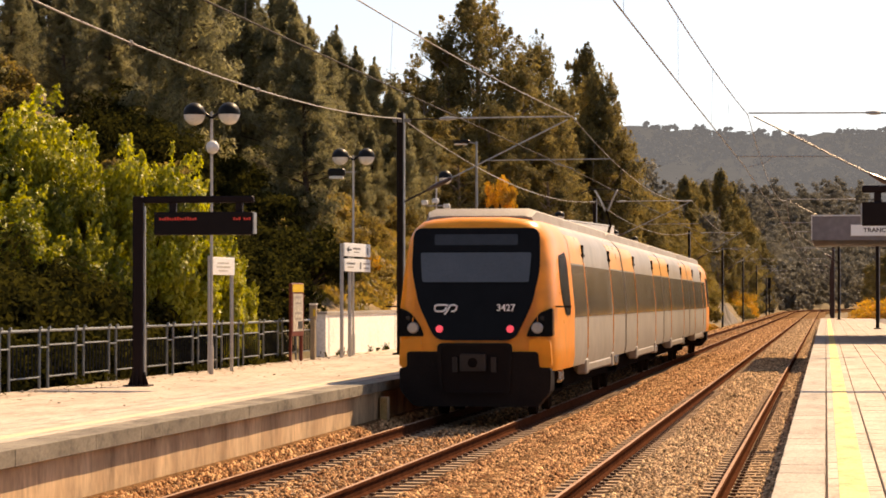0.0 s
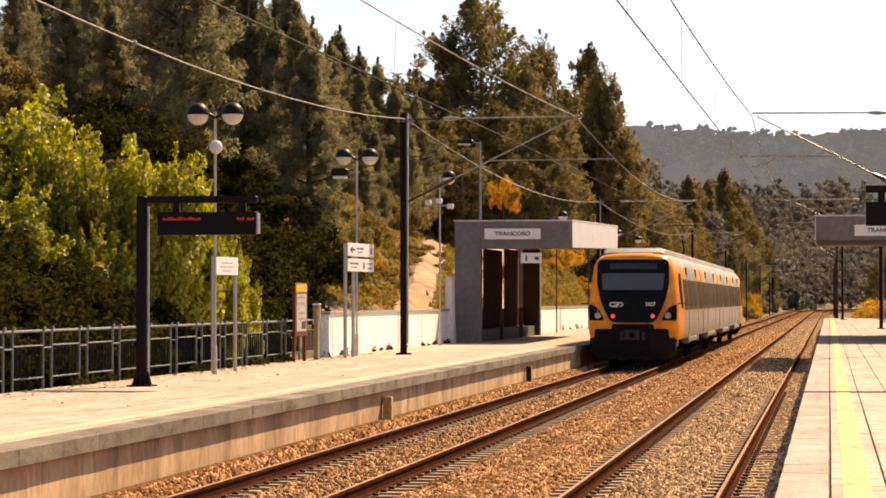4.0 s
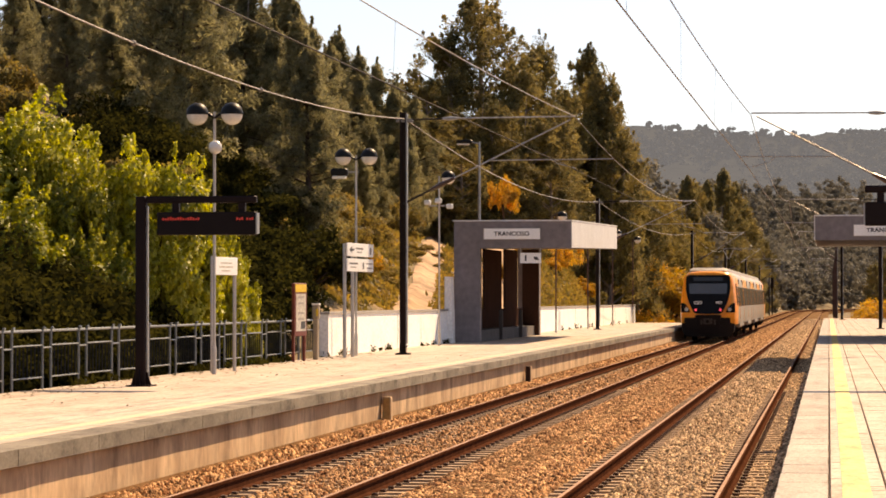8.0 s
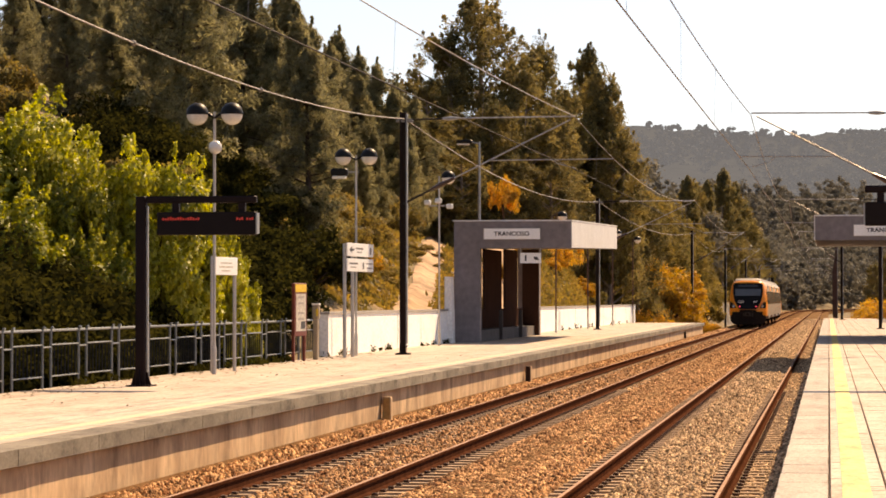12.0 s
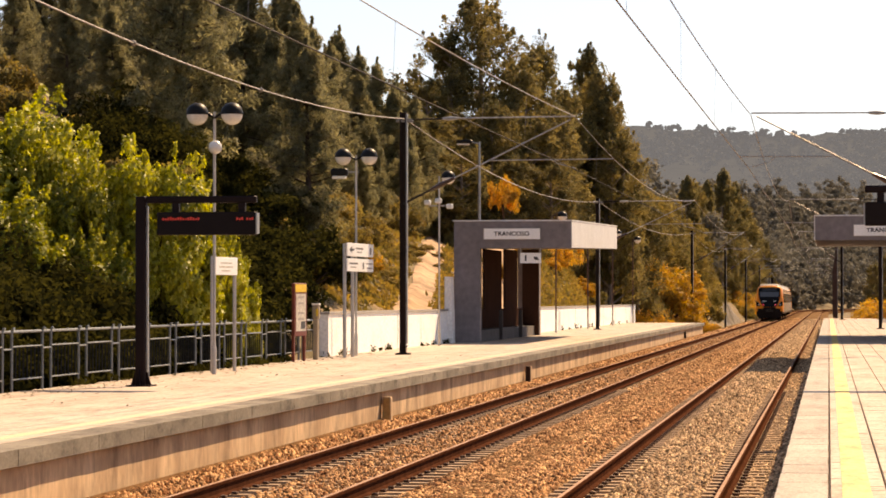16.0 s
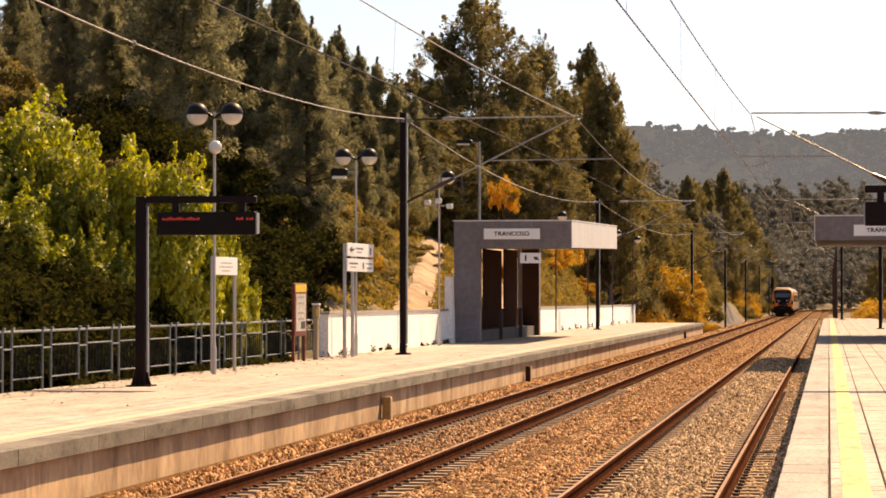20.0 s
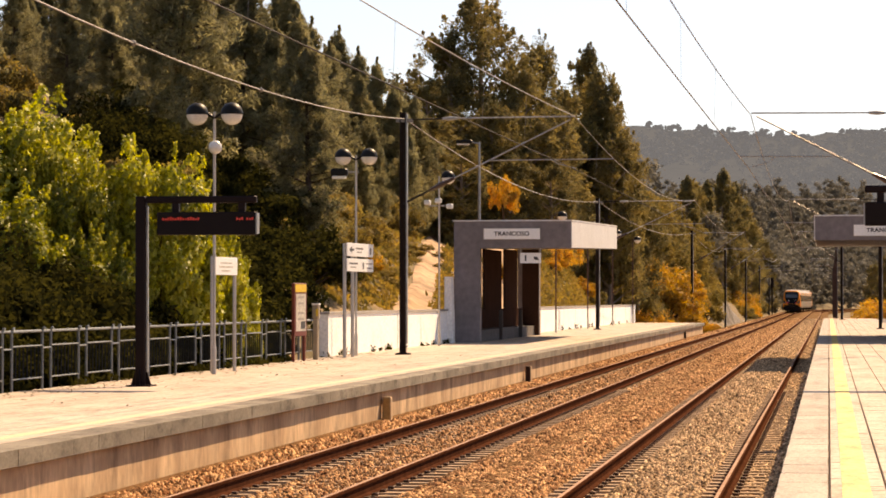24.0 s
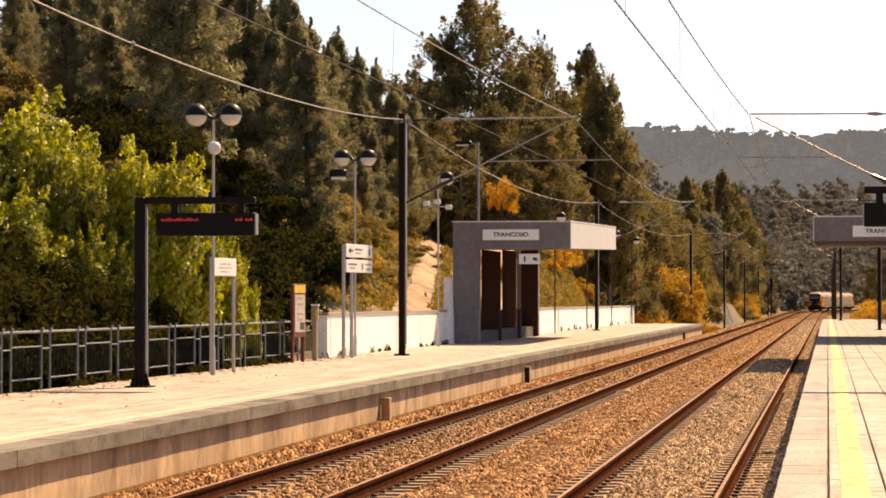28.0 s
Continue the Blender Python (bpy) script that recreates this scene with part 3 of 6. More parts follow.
def cab(car, flip):
    s = Solid().loft([section(d, l, h, 1.0 - 0.5 * d, flip=flip) for d, l, h in NOSE] + [section(3.6, flip=flip)])
    part("cab", s, M_ORANGE, car, "glossy orange cab end")
    mask = rounded([(-1.18, 3.54), (1.18, 3.54), (1.20, 2.75), (1.06, 2.12), (0.74, 1.45), (-0.74, 1.45), (-1.06, 2.12), (-1.20, 2.75)], 0.18)
    part("front_mask", front_plate(mask, -0.035, 0.12, flip), M_BLACKGLASS, car, "glossy black front mask")
    glass = rounded([(-1.04, 3.08), (1.04, 3.08), (1.0, 2.53), (-1.0, 2.53)], 0.05)
    part("windscreen", front_plate(glass, -0.045, 0.03, flip), M_SCREENGLASS, car, "blue-grey windscreen")
    part("destination_display", front_plate(rounded([(-0.78, 3.42), (0.78, 3.42), (0.78, 3.22), (-0.78, 3.22)], 0.03), -0.042, 0.03, flip), M_DISPLAY, car)
    for sx in (-1, 1):
        hl = [(sx * x, z) for x, z in ((1.44, 2.06), (1.45, 1.52), (0.95, 1.52), (1.03, 1.72), (1.19, 1.95))]
        part("headlight", front_plate(rounded(hl, 0.05), 0.0, 0.35, flip), M_BLACKGLASS, car, "dark headlight housing")
        part("headlamp", disc((sx * 1.16, 1.68), 0.11, -0.04, 0.06, flip), M_LENS, car, "round clear headlamp")
        part("upper_lamp", disc((sx * 1.25, 1.86), 0.055, -0.02, 0.06, flip), M_DISPLAY, car)
        part("tail_lamp", disc((sx * 0.66, 1.66), 0.07, -0.07, 0.0, flip), M_TAIL, car, "lit red tail lamp")
        part("bumper_pod", front_plate(rounded([(sx * 1.0, 1.47), (sx * 1.40, 1.47), (sx * 1.43, 0.95), (sx * 1.0, 0.95)], 0.08), -0.01, 0.5, flip), M_ORANGE, car)
    low = rounded([(-1.27, 1.24), (1.18, 1.24), (1.20, 0.94), (1.42, 0.94), (1.40, 0.50), (1.15, 0.22), (-1.15, 0.22), (-1.40, 0.50), (-1.42, 0.94), (-1.27, 0.94)], 0.07)
    part("front_valance", front_plate(low, -0.05, 0.7, flip), M_TDARK, car, "charcoal lower front panel")
    rec = rounded([(-0.70, 1.40), (0.70, 1.40), (0.66, 0.46), (-0.66, 0.46)], 0.12)
    # No hollow is cut: a flat black plate paints the recess's shade.
    part("coupler_recess", front_plate(rec, -0.07, 0.1, flip), M_SCREEN, car, "flat black plate painted as the shaded coupler recess")
    rim = Solid()
    ro, ri = rec, [(x * 0.9, 0.93 + (z - 0.93) * 0.9) for x, z in rec]
    sgn = lambda v: TRAIN_LEN - v if flip else v
    rim.loft([[(x, sgn(-0.07 + nose_lean(z)), z) for x, z in ro], [(x, sgn(-0.12 + nose_lean(z)), z) for x, z in ro],
              [(x, sgn(-0.12 + nose_lean(z)), z) for x, z in ri], [(x, sgn(-0.07 + nose_lean(z)), z) for x, z in ri]], caps=False)
    part("recess_rim", rim, M_TDARK, car)
    part("coupler", front_plate(rounded([(-0.26, 1.20), (0.22, 1.20), (0.22, 0.88), (-0.26, 0.88)], 0.04), -0.20, 0.15, flip), M_COUPLER, car, "boxy grey coupler head")
    part("coupler_socket", disc((-0.02, 1.04), 0.09, -0.23, -0.18, flip), M_UNDER, car)
    for sx in (-1, 1):
        part("buffer_pin", front_plate([(sx * 0.36 - 0.05, 1.14), (sx * 0.36 + 0.05, 1.14), (sx * 0.36 + 0.05, 0.86), (sx * 0.36 - 0.05, 0.86)], -0.14, 0.08, flip), M_COUPLER, car)
    for sx in (-1, 1):
        win = Solid()
        prof = rounded([(1.15, 3.02), (2.75, 3.14), (2.75, 1.90), (1.7, 1.90), (1.15, 2.3)], 0.3)
        ys = (lambda v: TRAIN_LEN - v) if flip else (lambda v: v)
        win.loft([[(sx * (half_width(z) + 0.012), ys(y), z) for y, z in prof], [(sx * (half_width(z) - 0.05), ys(y), z) for y, z in prof]])
        part("cab_side_window", win, M_BLACKGLASS, car, "tall dark cab side window")
        mir = Solid()
        a, b = sorted((ys(0.42), ys(0.5)))
        mir.box(min(sx * 1.44, sx * 1.75), max(sx * 1.44, sx * 1.75), a, b, 2.06, 2.09)
        part("mirror_arm", mir, M_UNDER, car)


def glyphs(car):
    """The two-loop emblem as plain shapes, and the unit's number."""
    y = -0.06 + nose_lean(2.04)
    hook = [(-0.50, 2.09), (-0.54, 2.105), (-0.70, 2.105), (-0.745, 2.08), (-0.755, 2.03), (-0.73, 1.995), (-0.69, 1.985), (-0.60, 1.985), (-0.55, 2.02), (-0.53, 2.06)]
    loop = [(-0.565, 1.93), (-0.52, 1.985), (-0.48, 2.06), (-0.45, 2.10), (-0.37, 2.105), (-0.335, 2.08), (-0.345, 2.03), (-0.38, 1.99), (-0.44, 1.985)]
    for pts in (hook, loop):
        part("emblem_stroke", Solid().tube([(x, y, z) for x, z in pts], 0.021, 6), M_SIGN, car, "white emblem stroke")
    me = lettering("3427", 0.175, 0.004)
    part("unit_number", me, M_SIGN, car, "white unit number 3427", pose(0.58, -0.055 + nose_lean(2.05), 2.05))


def side_parts(car, a, b, flip_cab=0):
    """Panels, windows, doors, sills on both sides of a car between a and b; the cab lies at one end (-1, 0, 1)."""
    d0 = a + (6.5 if flip_cab == -1 else 4.0)
    d1 = b - (6.5 if flip_cab == 1 else 4.0)
    lo = a + (3.6 if flip_cab == -1 else 0.21)
    hi = b - (3.6 if flip_cab == 1 else 0.21)
    for sx in (-1, 1):
        for y0, y1 in ((lo, d0), (d1, hi)):
            part("upper_panel", skin(y0, y1, 2.93, 3.62, sx), M_ORANGE2, car, "orange upper side panel")
        # windows
        bands = [(lo + 0.05, d0 - 0.18)] + [(d0 + 0.25 + (d1 - d0 - 0.5) * i / 4, d0 + 0.25 + (d1 - d0 - 0.5) * (i + 1) / 4 - 0.035) for i in range(4)] + [(d1 + 0.18, hi - 0.05)]
        for y0, y1 in bands:
            part("window", skin(y0, y1, 1.86, 2.90, sx, 0.008), M_WINGLASS, car, "tinted side window")
        for yd in (d0, d1):
            part("door_edge", skin(yd - 0.065, yd + 0.065, 1.0, 2.97, sx, 0.012, n=8), M_ORANGE, car, "orange door edge")
            part("door_seam", skin(yd - 0.007, yd + 0.007, 1.0, 3.0, sx, 0.014, n=8), M_UNDER, car)
            br = Solid().box(min(sx * 1.30, sx * 1.43), max(sx * 1.30, sx * 1.43), yd - 0.30, yd + 0.30, 3.10, 3.15)
            br.box(min(sx * 1.3, sx * 1.425), max(sx * 1.3, sx * 1.425), yd - 0.05, yd + 0.05, 2.97, 3.34)
            part("door_bracket", br, M_UNDER, car, "dark bracket above the door")
            part("step_box", Solid().box(min(sx * 1.3, sx * 1.52), max(sx * 1.3, sx * 1.52), yd - 0.28, yd + 0.28, 0.66, 0.98, 0.03), M_SILL, car)
        part("sill_box", Solid().box(min(sx * 1.2, sx * 1.50), max(sx * 1.2, sx * 1.50), d0 + 0.3, d1 - 0.3, 0.70, 0.88, 0.03), M_SILL, car, "light grey sill box")


def bogie(car, y):
    s = Solid()
    for sx in (-1, 1):
        s.box(min(sx * 1.0, sx * 1.18), max(sx * 1.0, sx * 1.18), y - 1.5, y + 1.5, 0.35, 0.62, 0.05)
        s.box(min(sx * 0.95, sx * 1.25), max(sx * 0.95, sx * 1.25), y - 0.45, y + 0.45, 0.6, 0.85, 0.08)
    s.box(-1.0, 1.0, y - 0.3, y + 0.3, 0.35, 0.6)
    bg = part("bogie", s, M_UNDER, car, "grimy bogie frame")
    for sx in (-1, 1):
        for dy in (-1.15, 1.15):
            w = Solid()
            ring = lambda x, r: [(x, y + dy + r * math.cos(6.28319 * k / 20), 0.43 + r * math.sin(6.28319 * k / 20)) for k in range(20)]
            w.loft([ring(sx * 0.80, 0.45), ring(sx * 0.83, 0.43), ring(sx * 0.94, 0.425), ring(sx * 0.945, 0.3), ring(sx * 1.0, 0.12)])
            part("wheel", w, M_UNDER, car)
        part("axle_cover", Solid().box(min(sx * 1.18, sx * 1.32), max(sx * 1.18, sx * 1.32), y - 0.22, y + 0.22, 0.58, 0.86, 0.06), M_CHROME, car, "bright damper bracket")


train = thing("electric_train", "orange and grey four-car electric train running along the far track", "train")
for i in range(4):
    a, b = CUTS[i], CUTS[i + 1]
    fc = -1 if i == 0 else 1 if i == 3 else 0
    lo, hi = (a + 3.6 if fc == -1 else a + 0.2), (b - 3.6 if fc == 1 else b - 0.2)
    car = part("coach", Solid().loft([section(lo), section(hi)]), M_TGREY, train, "warm grey coach body with orange ends")
    under = Solid().box(-1.18, 1.18, (a + 0.8 if fc == -1 else a), (b - 0.8 if fc == 1 else b), 0.45, 0.9)
    part("underframe", under, M_UNDER, car)
    if fc < 1:
        part("gangway", Solid().loft([[(x * 0.93, b - 0.21, 0.2 + z * 0.93) for x, _, z in section(0)], [(x * 0.93, b + 0.21, 0.2 + z * 0.93) for x, _, z in section(0)]]), M_UNDER, car, "black corridor bellows")
    r0, r1 = (a + 0.75 if fc == -1 else a + 0.1), (b - 0.75 if fc == 1 else b - 0.1)
    roof = Solid()
    ring = lambda y, w, h: [(-w, y, 3.66), (w, y, 3.66), (w - 0.05, y, 3.66 + h * 0.75), (w - 0.2, y, 3.66 + h), (-w + 0.2, y, 3.66 + h), (-w + 0.05, y, 3.66 + h * 0.75)]
    roof.loft([ring(r0, 1.02, 0.12), ring(r0 + 0.35, 1.08, 0.27), ring(r1 - 0.35, 1.08, 0.27), ring(r1, 1.02, 0.12)])
    part("roof_fairing", roof, M_TROOF, car, "dusty grey roof fairing")
    for yy in (r0 + 2.6, (r0 + r1) / 2, r1 - 2.8):
        part("roof_box", Solid().box(-0.7, 0.7, yy - 0.9, yy + 0.9, 3.9, 3.975, 0.03), M_TROOF, car)
    side_parts(car, a, b, fc)
    if fc == -1:
        cab(car, False)
        glyphs(car)
        bogie(car, 3.2)
    if fc == 1:
        cab(car, True)
        bogie(car, TRAIN_LEN - 3.2)
    else:
        bogie(car, b)
    if i == 1:
        yp = 30.4
        pan = Solid()
        pan.tube([(0, yp - 0.6, 3.98), (0, yp + 0.9, 4.45)], 0.045, 6)
        pan.tube([(0, yp + 0.9, 4.45), (0, yp - 0.5, 4.86)], 0.035, 6)
        pan.box(-0.5, 0.5, yp - 0.8, yp + 0.5, 3.92, 3.99)
        part("pantograph", pan, M_UNDER, car, "dark folding pantograph arm")
        for sx in (-1, 1):
            part("pantograph_horn", Solid().tube([(sx * 0.04, yp - 0.5, 4.84), (sx * 0.20, yp - 0.6, 5.2), (sx * 0.34, yp - 0.7, 5.46)], 0.03, 6), M_GALV, car, "pale steel arm of the pantograph head")
        part("contact_strip", Solid().tube([(-0.75, yp - 0.7, 5.36), (-0.45, yp - 0.7, 5.48), (0.45, yp - 0.7, 5.48), (0.75, yp - 0.7, 5.36)], 0.018, 6), M_DKWIRE, car)


# ---- shelters ----
def shelter(x_open, x_back, y0, y1, base, z_low, z_high, lab, rise):
    """A flat-roofed open shelter; x_open: the canopy's track side, x_back: its back."""
    sg = 1 if x_open > x_back else -1
    th = thing("platform_shelter", lab, "shelter", pose(x_back, y0, base), "platform shelters")
    w, ln, lo, hi = abs(x_open - x_back), y1 - y0, z_low - base, z_high - base
    bx = lambda s, a, b, *r: s.box(min(sg * a, sg * b), max(sg * a, sg * b), *r)
    can = Solid()
    x0, x1 = min(0, sg * w), max(0, sg * w)
    can.loft([[(x0, 0, lo), (x1, 0, lo), (x1, 0, hi), (x0, 0, hi)], [(x0, ln, lo + rise), (x1, ln, lo + rise), (x1, ln, hi + rise), (x0, ln, hi + rise)]])
    cn = part("canopy", can, M_GREY, th, "thick grey flat canopy")
    # Pale overlay puts the sunlight on the canopy's track side into colour.
    fs = Solid().loft([[(sg * w, 0.0, lo + 0.01), (sg * (w + 0.03), 0.0, lo + 0.01), (sg * (w + 0.03), 0.0, hi - 0.02), (sg * w, 0.0, hi - 0.02)],
                       [(sg * w, ln, lo + rise + 0.01), (sg * (w + 0.03), ln, lo + rise + 0.01), (sg * (w + 0.03), ln, hi + rise - 0.02), (sg * w, ln, hi + rise - 0.02)]])
    part("fascia", fs, M_FASCIA, th, "pale panel along the canopy edge, lightened as its sunlit side")
    tr = Solid().loft([[(x0 - 0.04, -0.04, hi), (x1 + 0.04, -0.04, hi), (x1 + 0.04, -0.04, hi + 0.05), (x0 - 0.04, -0.04, hi + 0.05)],
                       [(x0 - 0.04, ln + 0.04, hi + rise), (x1 + 0.04, ln + 0.04, hi + rise), (x1 + 0.04, ln + 0.04, hi + rise + 0.05), (x0 - 0.04, ln + 0.04, hi + rise + 0.05)]])
    part("roof_trim", tr, M_FASCIA, th)
    part("end_pier", bx(Solid(), 0, 0.92, 0.004, 0.5, 0, lo), M_GREY, th, "grey concrete end pier")
    part("end_pier", bx(Solid(), 0, 0.92, ln - 0.5, ln - 0.004, 0, lo + rise * 0.95), M_GREY, th, "grey concrete end pier")
    # Plinth takes a darker grey than the piers, holding the canopy's shade.
    part("plinth", bx(Solid(), 0.02, 0.72, 0.5, ln - 0.5, 0, 0.42), M_PLINTH, th, "low concrete bench plinth")
    part("low_wall", bx(Solid(), 0.02, 0.2, 0.5, ln - 0.5, 0.42, 1.15), M_PANEL, th, "dark low back wall")
    for a, b in ((0.5, 6.0), (7.4, 12.6), (13.9, ln - 1.9)):
        part("back_panel", bx(Solid(), 0.05, 0.15, a, b, 1.15, lo + rise * a / ln), M_PANEL, th, "dark brown back panel")
    part("end_cladding", bx(Solid(), 0.2, 0.9, ln - 0.54, ln - 0.505, 0.02, lo + rise * 0.94), M_PANEL, th, "brown cladding inside the end pier")
    for q, a in ((0.70, 7.3), (0.76, 13.3)):
        part("bench_post", bx(Solid(), q, q + 0.14, a - 0.06, a + 0.06, 0, 1.12, 0.015), M_PLINTH, th, "dark grey post in front of the bench")
    return th


def name_sign(x, y, z, w, h):
    sg = thing("station_sign", "white station name sign with dark letters on the canopy face", "sign", pose(x, y, z), "station name signs")
    part("board", Solid().box(-w / 2, w / 2, -0.05, -0.006, -h / 2, h / 2), M_SIGN, sg)
    part("frame_edge", Solid().box(-w / 2 - 0.02, w / 2 + 0.02, -0.04, -0.004, -h / 2 - 0.02, h / 2 + 0.02), M_CAP, sg)
    part("station_name", lettering("TRANCOSO", 0.20, 0.003, 0.03), M_INK, sg, "dark letters TRANCOSO", Matrix.Translation((0, -0.055, 0)) @ Matrix.Diagonal((1.15, 1, 1, 1)))
    return sg


shelter(-8.93, -13.08, 92.7, 112.6, PL_TOP, 4.02, 4.96, "grey concrete platform shelter with a thick flat canopy", 0.34)
shelter(-0.46, 4.27, 92.3, 113.4, PR_TOP, 4.255, 5.075, "grey concrete shelter with a thick flat canopy over the tiled platform", 0.2)
name_sign(-11.02, 92.69, 4.52, 1.98, 0.37)
name_sign(1.91, 92.29, 4.59, 2.1, 0.38)
hang = thing("hanging_sign", "small white pictogram sign hung below the canopy", "sign", pose(-10.38, 92.85, 4.02))
part("board", Solid().box(-0.37, 0.37, -0.03, 0.03, -0.53, -0.17), M_SIGN, hang)
part("pictogram", Solid().box(-0.20, -0.14, -0.036, -0.031, -0.45, -0.25), M_INK, hang)
part("arrow", Solid().add([(0.12, -0.036, -0.38), (0.12, -0.036, -0.30), (0.24, -0.036, -0.30), (0.3, -0.036, -0.42), (0.2, -0.036, -0.42)], [(0, 1, 2, 3, 4)]), M_INK, hang)
for sx in (-0.35, 0.35):
    part("hanger", Solid().box(sx - 0.02, sx + 0.02, -0.02, 0.02, -0.17, 0.0), M_GALV, hang)


# ---- masts and wires ----
MAST_Y = (8.0, 72.3, 134.5, 198.5, 263.0, 328.0, 393.0, 458.0)


def mast(x, y, base, top, lab, thick=0.085, paint=None):
    th = thing("catenary_mast", lab, "mast", pose(x, y, base), "catenary masts")
    h, t = top - base, thick
    s = Solid()
    prof = [(-t, -t), (-t + 0.03, -t), (-t + 0.03, -0.012), (t - 0.03, -0.012), (t - 0.03, -t), (t, -t), (t, t), (t - 0.03, t), (t - 0.03, 0.012), (-t + 0.03, 0.012), (-t + 0.03, t), (-t, t)]
    s.loft([[(px, py, z) for px, py in prof] for z in (0, h)])
    part("column", s, paint or M_MAST, th, "brown steel column")
    part("foot", Solid().box(-t - 0.11, t + 0.11, -t - 0.11, t + 0.11, -0.3, 0.05, 0.02), M_MAST, th)
    # Pale strip that paints sunlight along the flange edge of the column.
    part("light_edge", Solid().box(t + 0.001, t + 0.04, -t * 0.6, t, 0.3, h - 0.05), M_GALV, th, "pale strip painted as the sunlit edge of the column")
    part("top_bracket", Solid().box(-0.2, 0.28, -0.05, 0.05, h - 0.28, h - 0.18), M_STEEL, th)
    return th


def cantilever(x_mast, x_wire, y, z_tip, z_contact, sgn):
    """The bracket that carries the wires; sgn: the way from mast to track."""
    th = thing("cantilever_bracket", "galvanised tube bracket with insulators over the track", "bracket", pose(x_mast, y, z_tip), "cantilever brackets")
    dx = (x_wire - x_mast)
    a, ins = dx * 0.23, dx * 0.32
    part("top_tube", Solid().tube([(ins, 0, -0.02), (dx, 0, 0)], 0.021, 8), M_GALV, th)
    part("top_stay", Solid().tube([(0, 0, -0.05), (a, 0, -0.03)], 0.02, 6), M_DKWIRE, th)
    part("top_insulator", Solid().tube([(a, 0, -0.03), ((a + ins) / 2, 0, -0.025), (ins, 0, -0.02)], [0.035, 0.06, 0.035], 8), M_GALV, th)
    zl = -2.35
    p = lambda q: (dx * q, 0, zl * (1 - q) ** 1.0 - 0.02)
    part("brace_tube", Solid().tube([p(0.30), p(0.97)], 0.021, 8), M_GALV if sgn > 0 else M_STEEL, th)
    part("brace_insulator", Solid().tube([p(0.16), p(0.22), p(0.30)], [0.04, 0.075, 0.04], 8), M_INSUL, th, "brown ribbed insulator")
    part("brace_end", Solid().tube([p(0.0), p(0.17)], 0.03, 6), M_DKWIRE, th)
    zc = z_contact - z_tip
    part("registration_tube", Solid().tube([(dx * 0.50, 0, -1.19), (dx * (1.22 if y < 100 and sgn > 0 else 1.07), 0, -1.17)], 0.018, 6), M_GALV, th)
    part("steady_arm", Solid().tube([(dx * 0.86, 0, -1.18), (dx * 0.90, 0, zc + 0.12), (dx, 0, zc)], 0.014, 6), M_GALV, th)


def wire(name, lab, pts, r, material, group="overhead wires"):
    s = Solid().tube(pts, r, 5)
    me = s.mesh("wire")
    me.materials.append(material)
    return tagged(new(name, me), lab, "cable", group)


def sagged(a, b, sag, n=18):
    a, b = Vector(a), Vector(b)
    return [a.lerp(b, i / n) - Vector((0, 0, sag * 4 * (i / n) * (1 - i / n))) for i in range(n + 1)]


for k, y in enumerate(MAST_Y):
    bx_ = max(0.0, y - BEND_FROM) ** 2 / (2 * BEND_R)
    xl = -9.85 if y < 20 else -11.62 if y < 150 else -10.1 + bx_
    mast(xl, y, PL_TOP if y < PL_END else height(xl, y) - 0.1, 7.38, "brown steel catenary mast beside the far track")
    xr = 2.55 if y < 150 else (0.95 if y < 210 else 0.72) + bx_
    mast(xr, y, PR_TOP if y < PR_END else height(xr, y) - 0.1, 7.38, "brown steel catenary mast beside the near track", 0.085 if y < 210 else 0.10, None if y < 210 else M_REDMAST)
    stag = -0.40 if k == 1 else 0.2 if k % 2 else -0.25
    if k:
        cantilever(xl, TRACK_FAR + stag + bx_, y, 7.22, 5.8, 1)
        cantilever(xr, (-2.06 if k == 1 else TRACK_NEAR - stag * 0.6) + bx_, y, 7.26, 5.8, -1)
